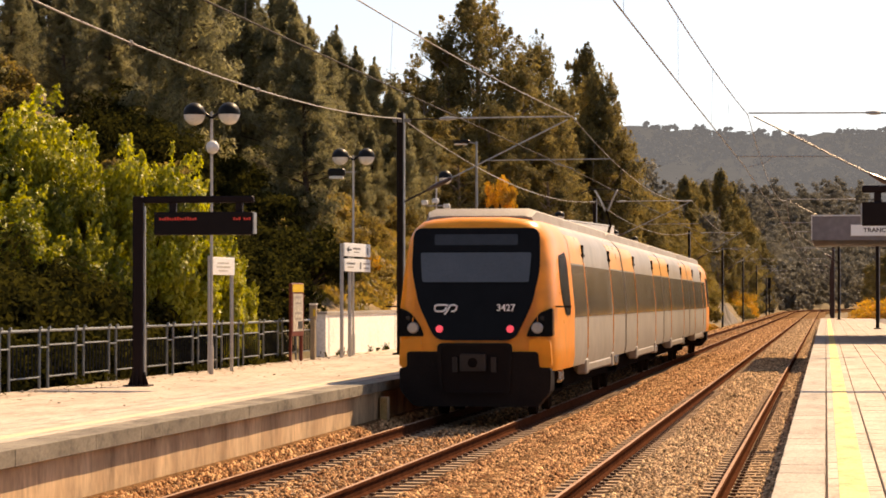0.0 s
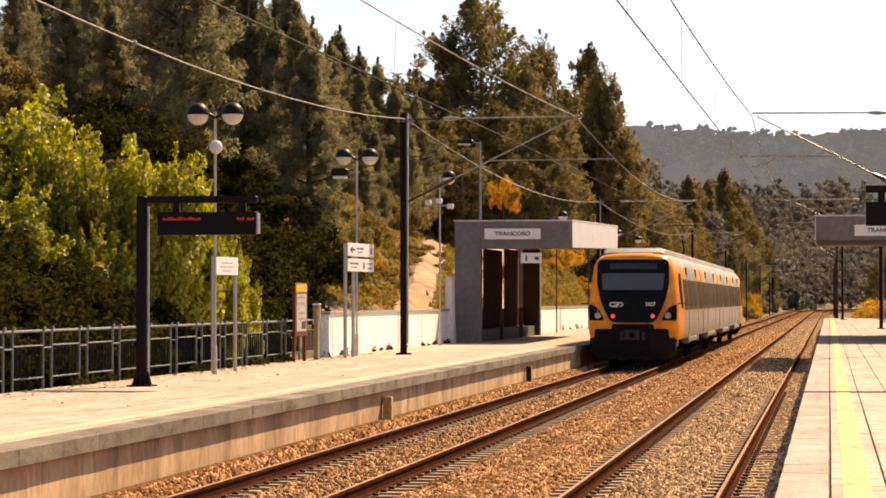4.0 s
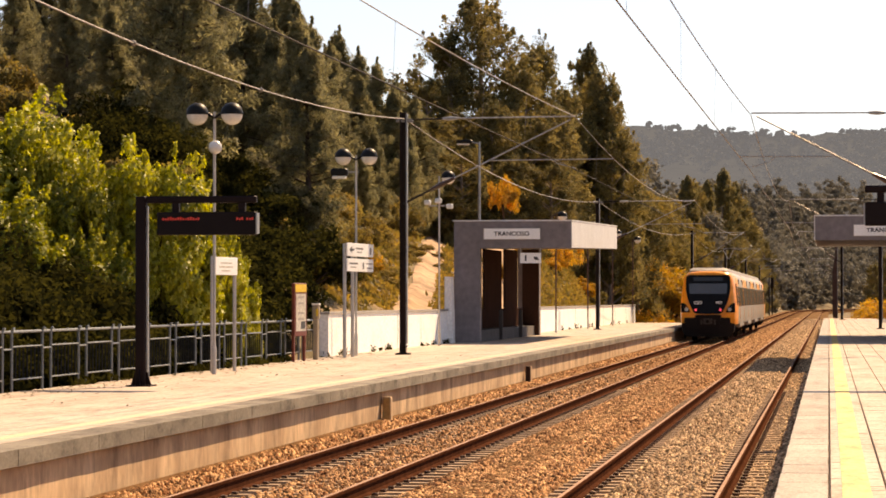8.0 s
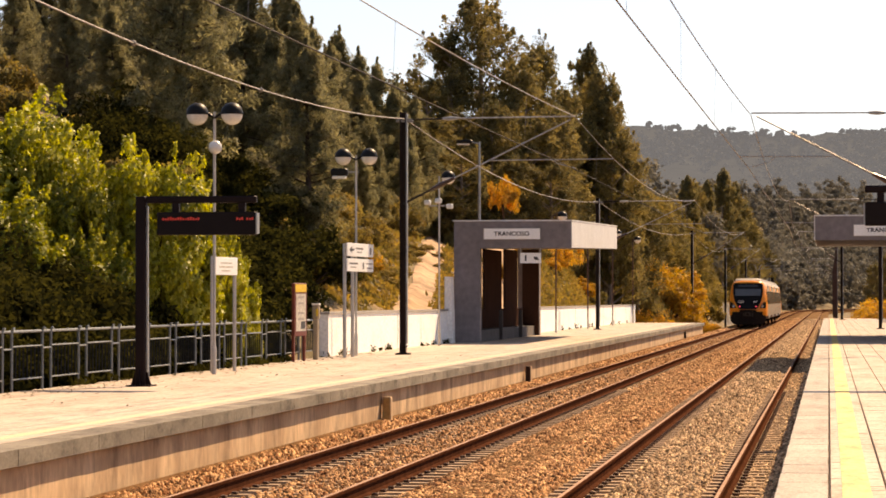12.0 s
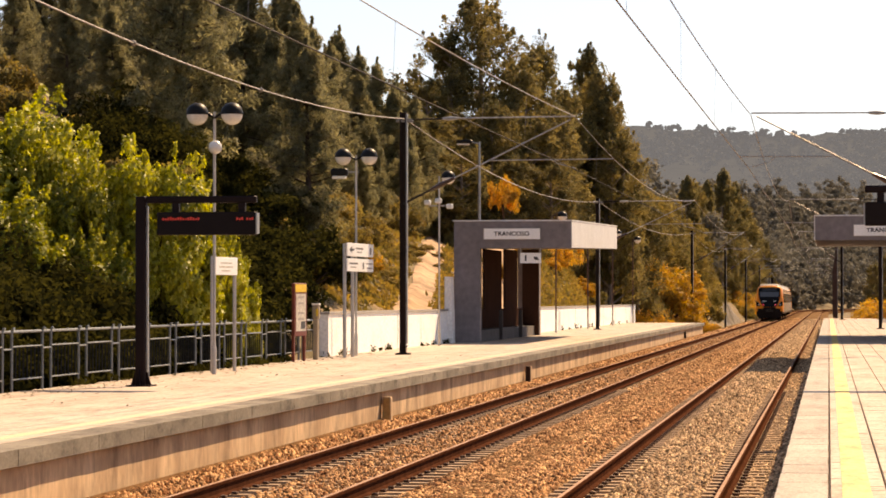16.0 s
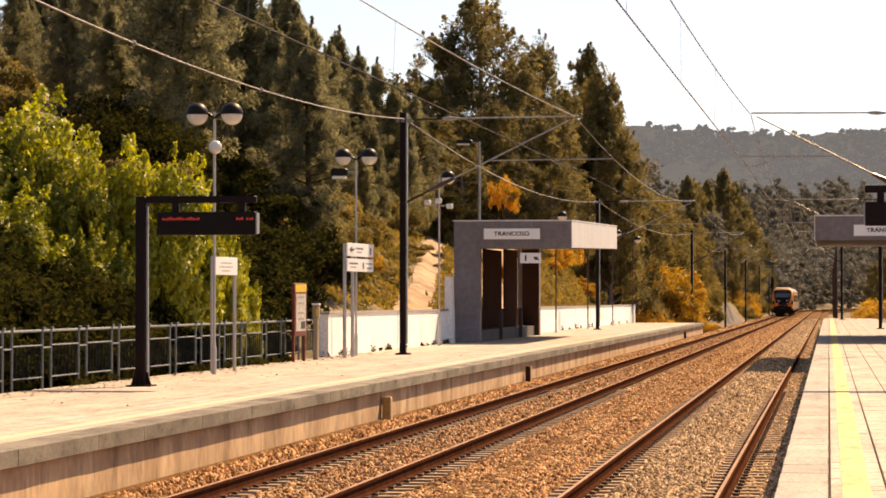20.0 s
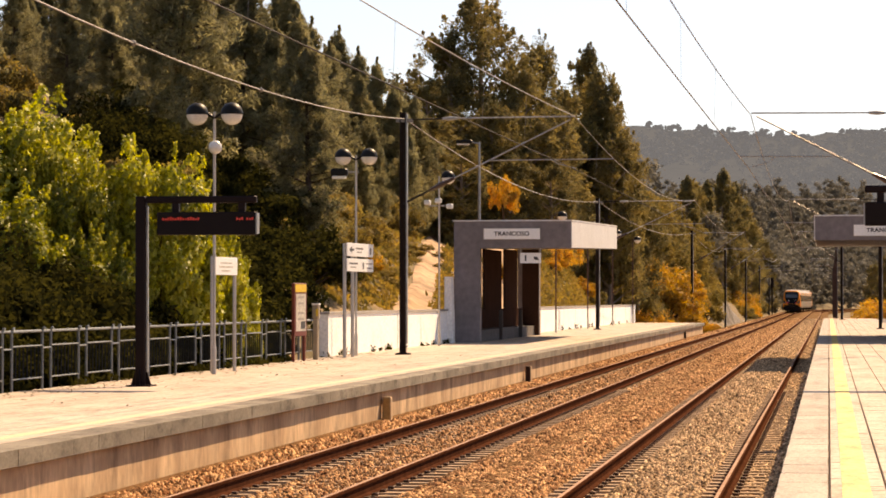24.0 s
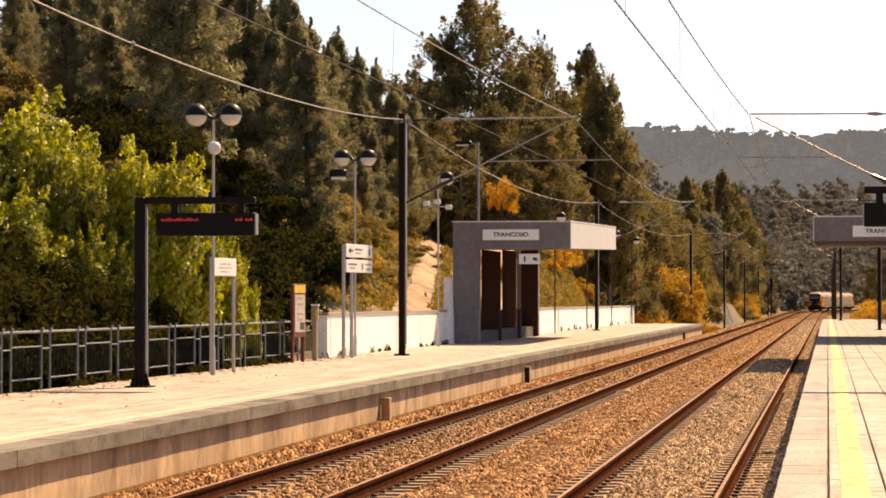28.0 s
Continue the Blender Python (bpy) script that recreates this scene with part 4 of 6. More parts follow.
for k in range(5):
    y0, y1 = MAST_Y[k], MAST_Y[k + 1]
    s0, s1 = (0.2, -0.25) if k % 2 else (-0.25, 0.2)
    for cx, q in ((TRACK_FAR, 1), (TRACK_NEAR, -0.6)):
        first = (-6.86, -6.92) if q == 1 else (-2.08, -2.16)
        m0, c0 = ((-7.53, -7.55) if q == 1 else (-2.80, -2.69)) if k == 0 else first if k == 1 else (cx + s0 * q, cx + s0 * q)
        m1, c1 = first if k == 0 else (cx + s1 * q, cx + s1 * q)
        m = sagged((m0, y0, 7.22), (m1, y1, 7.22), 0.75 if k else 0.36)
        wire("messenger_wire", "thin grey messenger wire above the track", m, 0.012, M_WIRE)
        c = sagged((c0, y0, 5.8), (c1, y1, 5.8), 0.03)
        wire("contact_wire", "thin contact wire above the track", c, 0.012, M_DKWIRE if q == 1 else M_WIRE)
        if k < 4:
            for i in ((4, 7, 10, 13, 15) if k == 0 else (2, 5, 9, 13, 16)):
                wire("dropper_wire", "fine dropper wire between the cables", [m[i], c[i]], 0.003, M_WIRE, "dropper wires")
    xl0, xl1 = (-9.89 if y0 < 20 else -11.62 if y0 < 150 else -10.1), (-11.62 if y1 < 150 else -10.1)
    wire("feeder_cable", "pale stranded feeder cable between mast tops", sagged((xl0 + 0.05, y0, 7.2), (xl1 + 0.05, y1, 7.2), 0.72 if k else 1.0), 0.014, M_WIRE)
    if k == 0:
        for q in (6, 9, 12):
            pt = sagged((xl0 + 0.05, y0, 7.2), (xl1 + 0.05, y1, 7.2), 1.0)[q]
            tagged(part("cable_marker", Solid().ball(pt, 0.05, n=8, rings=4), M_WIRE), "small clamp on the feeder cable", "cable clamp", "cable clamps")


# ---- platform furniture ----
def led_stand(x, y, base, led_rows, cut=0.0):
    th = thing("departure_board", "dark maroon departure board with red led text on a gallows post", "display", pose(x, y, base), "departure boards")
    part("post", Solid().box(-0.09, 0.09, -0.09, 0.09, 0.0, 3.32 - cut, 0.02), M_MAROON, th)
    part("post_trim", Solid().box(0.095, 0.125, -0.03, 0.03, 0.25, 3.15 - cut), M_GALV, th, "thin grey strip on the post")
    part("arm", Solid().box(0.09, 2.06, -0.07, 0.07, 3.20 - cut, 3.32 - cut, 0.02), M_MAROON, th)
    foot = Solid()
    for a in range(4):
        c, s = math.cos(a * 1.5708), math.sin(a * 1.5708)
        rib = [(0.08, -0.012, 0.0), (0.19, -0.012, 0.0), (0.085, -0.012, 0.34), (0.08, 0.012, 0.0), (0.19, 0.012, 0.0), (0.085, 0.012, 0.34)]
        foot.add([(px * c - py * s, px * s + py * c, pz) for px, py, pz in rib], [(0, 1, 2), (5, 4, 3), (0, 3, 4, 1), (1, 4, 5, 2), (2, 5, 3, 0)])
    part("foot_rib", foot, M_MAROON, th)
    part("base_plate", Solid().box(-0.22, 0.22, -0.22, 0.22, 0, 0.025), M_MAROON, th)
    bd = part("display", Solid().box(0.30, 2.06, -0.11, 0.11, 2.64 - cut, 3.04 - cut, 0.015), M_SCREEN, th, "long dark display housing")
    part("display_rim", Solid().box(2.061, 2.085, -0.10, 0.10, 2.66 - cut, 3.02 - cut), M_GALV, bd)
    for hx in (0.62, 1.80):
        part("hanger", Solid().box(hx - 0.06, hx + 0.06, -0.05, 0.05, 3.04 - cut, 3.20 - cut), M_MAROON, th)
    for x0, n in led_rows:
        for i in range(n):
            part("led_text_bar", Solid().box(x0 + i * 0.045, x0 + i * 0.045 + 0.032, -0.114, -0.1105, 2.895 - cut, 2.895 - cut + (0.045, 0.06, 0.05, 0.035)[(i * 7) % 4]), M_LED, bd)
    return th


led_stand(-11.90, 45.2, PL_TOP, ((0.40, 15), (1.72, 3), (1.9, 3)))
# the tiled platform's own board is fixed to a post off to its far side
right_board = led_stand(2.67, 45.4, PR_TOP, ((0.40, 15), (1.72, 4)), -0.07)
right_board.matrix_basis = pose(2.67, 45.4, PR_TOP) @ Matrix.Rotation(radians(180), 4, "Z")


def globe_lamp(x, y, base, h, twin=True, small=True, spread=0.36, paint=None):
    th = thing("globe_lamp", "grey platform lamp post with half-black globe lamps" if twin else "slim grey lamp post with one half-black globe", "street lamp", pose(x, y, base), "platform lamps")
    part("pole", Solid().tube([(0, 0, 0), (0, 0, 1.2), (0, 0, h - 0.15)], [0.036, 0.031, 0.029] if paint is None else 0.035, 10), paint or M_POST, th)
    part("pole_base", Solid().tube([(0, 0, 0), (0, 0, 0.55), (0, 0, 0.6)], [0.05, 0.048, 0.036], 10), M_POST, th)
    if twin:
        part("cross_arm", Solid().tube([(-spread, 0, h - 0.2), (-0.12, 0, h - 0.2), (0, 0, h - 0.28), (0.12, 0, h - 0.2), (spread, 0, h - 0.2)], 0.035, 8), M_GLOBETOP, th)
    for sx in ((-spread, spread) if twin else (0.3,)):
        g = part("globe", Solid().ball((sx, 0, h - 0.2), 0.225, -1, -0.05), M_GLOBE, th, "milky white lamp bowl")
        part("cap", Solid().ball((sx, 0, h - 0.2), 0.235, -0.05, 1.0), M_GLOBETOP, g, "glossy black lamp cap")
    if small:
        part("loudspeaker", Solid().ball((0.04, -0.1, h - 0.88), 0.14), M_GLOBE, th, "round pale loudspeaker")
    return th


globe_lamp(-12.33, 52.6, PL_TOP, 5.48)
globe_lamp(-12.72, 71.1, PL_TOP, 5.60, small=False)
flood = thing("floodlight_arm", "small pale floodlight on a short arm beside the lamp pole", "lamp", pose(-13.05, 71.4, 5.49))
part("arm", Solid().tube([(-0.05, 0, 0.2), (0.35, 0, 0.2)], 0.03, 6), M_GALV, flood)
part("head", Solid().box(-0.42, 0.05, -0.12, 0.12, 0.1, 0.3, 0.04), M_GLOBETOP, flood)
part("glass", Solid().box(-0.38, 0.0, -0.1, 0.1, 0.02, 0.098, 0.02), M_GLOBE, flood)
lc = globe_lamp(-12.74, 86.8, PL_TOP, 5.75, twin=False, small=False)
part("cross_arm", Solid().tube([(-0.35, 0, 4.62), (0.4, 0, 4.62)], 0.03, 6), M_GALV, lc)
for sx, sz in ((-0.38, 4.72), (-0.02, 4.78), (0.36, 4.60)):
    part("floodlight", Solid().box(sx - 0.11, sx + 0.11, -0.16, 0.04, sz - 0.08, sz + 0.08, 0.03), M_GLOBE, lc, "pale floodlight head")
for ly in (121.4, 137.7, 153.7, 169.8):
    globe_lamp(-12.4, ly, PL_TOP, 5.55, twin=False, small=False, paint=M_REDMAST)
globe_lamp(2.25, 22.4, PR_TOP, 5.4)
street = thing("street_lamp", "tall grey road lamp with a flat head behind the shelter", "street lamp", pose(-15.5, 118.0, 1.6))
part("pole", Solid().tube([(0, 0, 0), (0, 0, 4), (0, 0, 7.7)], [0.09, 0.07, 0.05], 8), M_GALV, street)
part("arm", Solid().tube([(0, 0, 7.6), (-0.5, 0, 7.72)], 0.04, 6), M_GALV, street)
part("lamp_head", Solid().box(-1.05, -0.3, -0.14, 0.14, 7.62, 7.78, 0.05), M_GLOBETOP, street)
part("lamp_glass", Solid().box(-1.0, -0.45, -0.1, 0.1, 7.55, 7.62, 0.02), M_GLOBE, street)

# the signs stand lengthwise, facing the track
sg = thing("platform_sign", "small white sign board on two grey posts facing the track", "sign", pose(-12.64, 53.7, PL_TOP, 0, 0, 84))
for sx, thick in ((0.0, 0.03), (1.46, 0.042)):
    part("post", Solid().tube([(sx, 0, 0), (sx, 0, 2.42)], thick, 8), M_POST, sg)
board = part("board", Solid().box(-0.02, 1.43, -0.075, -0.045, 2.03, 2.40, 0.008), M_SIGN, sg)
for z, a, b in ((2.28, 0.35, 1.05), (2.20, 0.28, 1.15), (2.12, 0.4, 0.95)):
    part("text_bar", Solid().box(a, b, -0.079, -0.0755, z - 0.014, z + 0.014), M_PAPER, board)

dsg = thing("direction_sign", "white direction sign of two boards on grey posts facing the track", "sign", pose(-12.58, 68.6, PL_TOP, 0, 0, 84))
for sx in (0.0, 0.75):
    part("post", Solid().tube([(sx, 0, 0), (sx, 0, 2.99)], 0.05, 8), M_POST, dsg)
for z0, z1, shift in ((2.66, 3.01, 0.0), (2.26, 2.60, 0.1)):
    bd = part("board", Solid().box(-0.04, 2.46, -0.09, -0.055, z0, z1, 0.008), M_SIGN, dsg)
    part("text_bar", Solid().box(0.75 - shift * 6, 1.45 - shift * 5, -0.094, -0.0905, z0 + 0.19, z0 + 0.235), M_STEEL, bd)
    part("text_bar", Solid().box(0.85 - shift * 6, 1.30 - shift * 5, -0.094, -0.0905, z0 + 0.10, z0 + 0.13), M_CAP, bd)
    part("pictogram", Solid().box(2.1 - shift * 7, 2.24 - shift * 7, -0.094, -0.0905, z0 + 0.07, z0 + 0.25), M_STEEL, bd)
    if shift:
        part("text_bar", Solid().box(1.75, 2.35, -0.094, -0.0905, z0 + 0.20, z0 + 0.24), M_CAP, bd)
        part("text_bar", Solid().box(1.8, 2.3, -0.094, -0.0905, z0 + 0.08, z0 + 0.12), M_CAP, bd)
part("arrow", Solid().add([(0.12, -0.094, 2.835), (0.36, -0.094, 2.925), (0.36, -0.094, 2.86), (0.6, -0.094, 2.86), (0.6, -0.094, 2.81), (0.36, -0.094, 2.81), (0.36, -0.094, 2.745)], [(0, 1, 2, 3, 4, 5, 6)]), M_INK, dsg)

info = thing("timetable_case", "red timetable case with yellow header on two legs", "notice board", pose(-12.93, 63.5, PL_TOP, 0, 0, 84))
case = part("case", Solid().box(0.0, 1.0, -0.05, 0.03, 0.62, 1.92, 0.015), M_RED, info)
part("header", Solid().box(0.06, 0.95, -0.058, -0.051, 1.70, 1.89), M_YSIGN, case, "yellow header strip")
part("notice", Solid().box(0.12, 0.9, -0.056, -0.051, 0.74, 1.66), M_PAPER, case, "pale printed notice")
for z in (1.55, 1.40, 1.16, 1.02):
    part("text_bar", Solid().box(0.25, 0.75, -0.060, -0.0565, z, z + 0.05), M_CAP, case)
part("picture", Solid().box(0.5, 0.85, -0.060, -0.0565, 0.80, 0.98), M_INK, case)
for sx in (0.06, 0.94):
    part("leg", Solid().box(sx - 0.035, sx + 0.035, -0.03, 0.03, 0, 0.64), M_RED, info)
val = thing("ticket_machine", "beige ticket validator column with a yellow reader", "ticket machine", pose(-12.82, 65.9, PL_TOP))
part("body", Solid().box(-0.06, 0.06, -0.09, 0.09, 0, 1.02, 0.02), M_VALID, val)
part("head", Solid().box(-0.085, 0.09, -0.1, 0.1, 1.02, 1.38, 0.03), M_VALID, val)
part("reader", Solid().box(0.02, 0.08, -0.106, -0.10, 1.10, 1.28), M_YSIGN, val, "yellow card reader")
part("top_plate", Solid().box(-0.085, 0.10, -0.1, 0.1, 1.38, 1.42), M_SIGN, val)


sig = thing("railway_signal", "dark railway signal on a slim post beside the line", "signal", pose(-8.9, 425, -0.4))
part("post", Solid().tube([(0, 0, 0), (0, 0, 4.6)], 0.09, 8), M_MAST, sig)
part("head", Solid().box(-0.16, 0.16, -0.12, 0.12, 4.5, 6.0, 0.06), M_MAROON, sig)
part("hood", Solid().box(-0.24, 0.24, -0.02, 0.02, 4.4, 6.1, 0.0), M_MAST, sig, "dark backing plate")


# ---- fence and walls ----
fence = thing("fence", "blue-grey metal railing of paired posts and bars along the platform back", "fence", pose(-13.2, 30.0, PL_TOP))
post_m = Solid().tube([(0, 0, 0), (0, 0, 0.98), (0.02, 0, 1.03), (0.05, 0, 1.04)], 0.026, 8).mesh("post")
bar_m = Solid().tube([(0, 0, 0.21), (0, 0, 0.73)], 0.015, 6, False).mesh("bar")
rail_m = Solid().tube([(0, 0, 0), (0, 1.72, 0)], 0.016, 6).mesh("fence_rail")
link_m = Solid().tube([(0, 0, 0), (0, 0.50, 0)], 0.016, 6).mesh("fence_link")
top_m = Solid().tube([(0, 0, 0), (0, 2.2, 0)], 0.024, 8, False).mesh("top_rail")
for i in range(18):
    y = -2.0 + 2.2 * i + 0.68
    part("post", post_m, M_FENCE, fence, "", pose(0, y, 0))
    part("post", post_m, M_FENCE, fence, "", pose(0, y + 1.7, 0))
    part("top_rail", top_m, M_FENCE, fence, "", pose(-0.01, y, 0.985))
    for z in (0.74, 0.20):
        part("rail", rail_m, M_FENCE, fence, "", pose(0, y, z))
    part("link_rail", link_m, M_FENCE, fence, "", pose(0, y + 1.7, 0.70))
    for k in range(7):
        part("bar", bar_m, M_DARKBAR, fence, "", pose(0, y + 0.215 + 0.212 * k, 0))


def white_wall(x, y0, y1, base, h):
    th = thing("white_wall", "low whitewashed retaining wall with stained foot and grey coping", "wall", pose(x, y0, base), "retaining walls", "structure")
    part("wall", Solid().box(-0.25, 0, 0, y1 - y0, -0.4, h), M_WHITE, th)
    part("coping", Solid().box(-0.29, 0.04, -0.04, y1 - y0 + 0.04, h, h + 0.07), M_CAP, th)
    n = int((y1 - y0) / 8)
    for i in range(1, n):
        part("joint", Solid().box(0.001, 0.008, (y1 - y0) * i / n - 0.03, (y1 - y0) * i / n + 0.03, 0, h), M_CAP, th)
    return th


white_wall(-13.2, 69.6, 92.6, PL_TOP, 1.12)
white_wall(-13.2, 113.0, 183.0, PL_TOP, 1.12)
endw = thing("white_wing_wall", "tall white wing wall against the shelter", "wall", pose(-13.2, 91.9, PL_TOP), "", "structure")
part("wall", Solid().loft([[(-0.1, 0, -0.3), (0.2, 0, -0.3), (0.12, 0, 2.32), (-0.1, 0, 2.32)], [(-0.1, 0.7, -0.3), (0.2, 0.7, -0.3), (0.12, 0.7, 2.32), (-0.1, 0.7, 2.32)]]), M_WHITE, endw)
for y, mt in ((48.7, M_YSTONE), (72.1, M_PANEL), (152.0, M_PANEL)):
    post = thing("drain_chute", "short weathered box post against the platform wall", "post", pose(PL_EDGE - 0.02, y, -0.3), "platform wall posts")
    part("box", Solid().box(-0.06, 0.10, -0.1, 0.1, 0, 0.70, 0.015), M_WALLBASE, post)
    part("face", Solid().box(-0.04, 0.085, -0.108, -0.101, 0.1, 0.68), mt, post, "weathered face plate")


# ---- dirt path and rock cutting on the hillside ----
def draped(name, line, half, material, lab, lift=0.06, n=60):
    """A strip of ground laid over the land along a line of (x, y)."""
    s, pts = Solid(), [Vector((*p, 0)) for p in line]
    rows = []
    for i in range(n + 1):
        t = i / n * (len(pts) - 1)
        k = min(int(t), len(pts) - 2)
        p = pts[k].lerp(pts[k + 1], t - k)
        d = (pts[k + 1] - pts[k]).normalized()
        w = half * (1 + 0.25 * noise.noise((i * 0.3, 0, 0)))
        row = []
        for j in range(9):
            q = p + Vector((d.y, -d.x, 0)) * w * (j / 4 - 1)
            row.append((q.x, q.y, height(q.x, q.y) + lift + 0.07 * noise.noise((q.x * 0.9, q.y * 0.9, 1)) - (0.12 if j in (0, 8) else 0) - (0.05 if j in (2, 6) else 0)))
        rows.append(row)
    s.loft(rows, caps=False, closed=False)
    return structure(name, s, material, lab, "path")


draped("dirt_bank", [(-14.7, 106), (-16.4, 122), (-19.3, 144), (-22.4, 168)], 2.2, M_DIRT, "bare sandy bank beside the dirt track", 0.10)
draped("dirt_path", [(-14.0, 86), (-14.6, 96), (-16.5, 112), (-19.1, 131), (-21.6, 150), (-23.9, 166), (-26.8, 185)], 1.2, M_DIRT, "pale rutted dirt track climbing the hillside", 0.16)


# ---- trees ----
def limb(s, rng, p, d, length, r, depth):
    pts, rad = [Vector(p)], [r]
    for i in range(4):
        d = (d + Vector(rng.normal(0, 0.12, 3))).normalized()
        pts.append(pts[-1] + d * length / 4)
        rad.append(r * (1 - 0.2 * (i + 1)))
    s.tube(pts, rad, 6 if depth else 8)
    return pts


def lobes(rng, centres, radii, per, shoots=2, reach=0.7):
    """Places and outward ways for leaves on the skins of leafy lobes, with young shoots rising from their tops."""
    c, r = np.repeat(centres, per, 0), np.repeat(radii, per)
    d = rng.normal(0, 1, (len(c), 3))
    d /= np.linalg.norm(d, axis=1)[:, None]
    p = c + d * (r * rng.uniform(0.45, 1.0, len(c)) ** 0.5 * (1 + 0.18 * np.sin(9 * d[:, 0] + 7 * d[:, 2] + c[:, 0] * 5)))[:, None] * np.array((1, 1, 0.8))
    ps, ds = [p], [d + np.array((0, 0, 0.5))]
    mid = centres.mean(0)
    for _ in range(shoots):
        way = centres - mid
        way /= np.linalg.norm(way, axis=1)[:, None] + 1e-6
        way = way * 0.6 + rng.normal(0, 0.35, centres.shape)
        way[:, 2] = np.abs(way[:, 2]) + 0.7
        way /= np.linalg.norm(way, axis=1)[:, None]
        n = 60
        t = rng.uniform(0.5, 1.0, (len(centres), n))
        q = centres[:, None] + way[:, None] * (radii[:, None] * 0.5 + t * radii[:, None] * (0.5 + reach))[:, :, None]
        off = rng.normal(0, 1, q.shape) * (0.26 * radii[:, None] * (1.12 - t))[:, :, None]
        ps.append((q + off).reshape(-1, 3))
        ds.append((off / (np.linalg.norm(off, axis=2)[:, :, None] + 1e-6) + np.array((0, 0, 0.3))).reshape(-1, 3))
    return np.concatenate(ps), np.concatenate(ds)


def broadleaf(seed):
    """A wide, low-branched tree in fresh leaf, 5.6 m high: its trunk and its crown of separate leafy lobes."""
    rng = np.random.default_rng(seed)
    s = Solid()
    s.tube([(0, 0, -0.5), (0.05, 0, 0.8), (0.0, 0.1, 1.8), (0.1, 0.1, 3.2)], [0.22, 0.17, 0.14, 0.09], 8)
    cs, rs = [], []
    for i in range(54):
        a, e = 2.4 * i + rng.uniform(-0.4, 0.4), math.asin(-0.42 + 1.40 * (i + 0.5) / 54)
        q = rng.uniform(0.78, 1.05)
        d = Vector((math.cos(a) * math.cos(e) * 1.95 * q, math.sin(a) * math.cos(e) * 1.95 * q, 2.75 + 2.15 * math.sin(e) * q))
        if i % 2:
            p0 = Vector((0, 0, rng.uniform(1.0, 2.8)))
            limb(s, rng, p0, (d - p0).normalized(), (d - p0).length * 0.9, 0.045, 1)
        cs.append(d)
        rs.append(rng.uniform(0.34, 0.62))
    pos, out = lobes(rng, np.array(cs), np.array(rs), 900)
    inner = rng.normal(0, 1, (7000, 3))
    inner *= (rng.uniform(0, 1, 7000) ** 0.4 / np.linalg.norm(inner, axis=1))[:, None]
    pos = np.concatenate([pos, inner * np.array((1.6, 1.6, 1.8)) + np.array((0, 0, 2.7))])
    out = np.concatenate([out, inner])
    return s.mesh("trunk"), quads("crown", pos, out, 0.056, rng, 1.0, 0.5, M_LEAF, 0.55, 0.7)


def pine(seed, h=13.0, width=3.0):
    """A pine with a broad ragged crown of needle tufts and a thin leader."""
    rng = np.random.default_rng(seed)
    s = Solid()
    lean = rng.normal(0, 0.4, 2)
    s.tube([(0, 0, -1), (lean[0] * 0.3, lean[1] * 0.3, h * 0.4), (lean[0], lean[1], h * 0.98)], [0.24, 0.17, 0.03], 8)
    cs, rs = [], []
    z = h * rng.uniform(0.10, 0.16)
    while z < h * 0.985:
        q = (z / h)
        reach = width * min(1.0, (1 - q) * 1.7 + 0.04) ** 0.9 * (0.6 + 0.4 * min(1, q * 3.0)) * rng.uniform(0.75, 1.15)
        for _ in range(5):
            a, l = rng.uniform(0, 6.283), reach * rng.uniform(0.45, 1.1)
            base = Vector((lean[0] * q, lean[1] * q, z))
            tip = base + Vector((math.cos(a) * l, math.sin(a) * l, l * rng.uniform(0.05, 0.5)))
            s.tube([base, base.lerp(tip, 0.6), tip], [0.045, 0.03, 0.012], 4, False)
            for t in (0.45, 0.72, 1.0):
                cs.append(np.array(base.lerp(tip, t)) + rng.normal(0, 0.18, 3))
                rs.append(rng.uniform(0.28, 0.62) * (0.65 + 0.45 * (1 - q)))
        z += h * 0.034
    for q in np.linspace(0.9, 1.045, 16):
        cs.append(np.array((lean[0], lean[1], h * q)) + rng.normal(0, 1.3 * (1.06 - q), 3) * np.array((1, 1, 0.3)))
        rs.append(0.05 + 1.1 * (1.05 - q))
    pos, out = clumps(rng, np.array(cs), np.array(rs), 115, 1.1)
    out[:, 2] += 0.3
    return s.mesh("trunk"), quads("crown", pos, out, 0.044, rng, 3.0, -0.9, M_PINE)


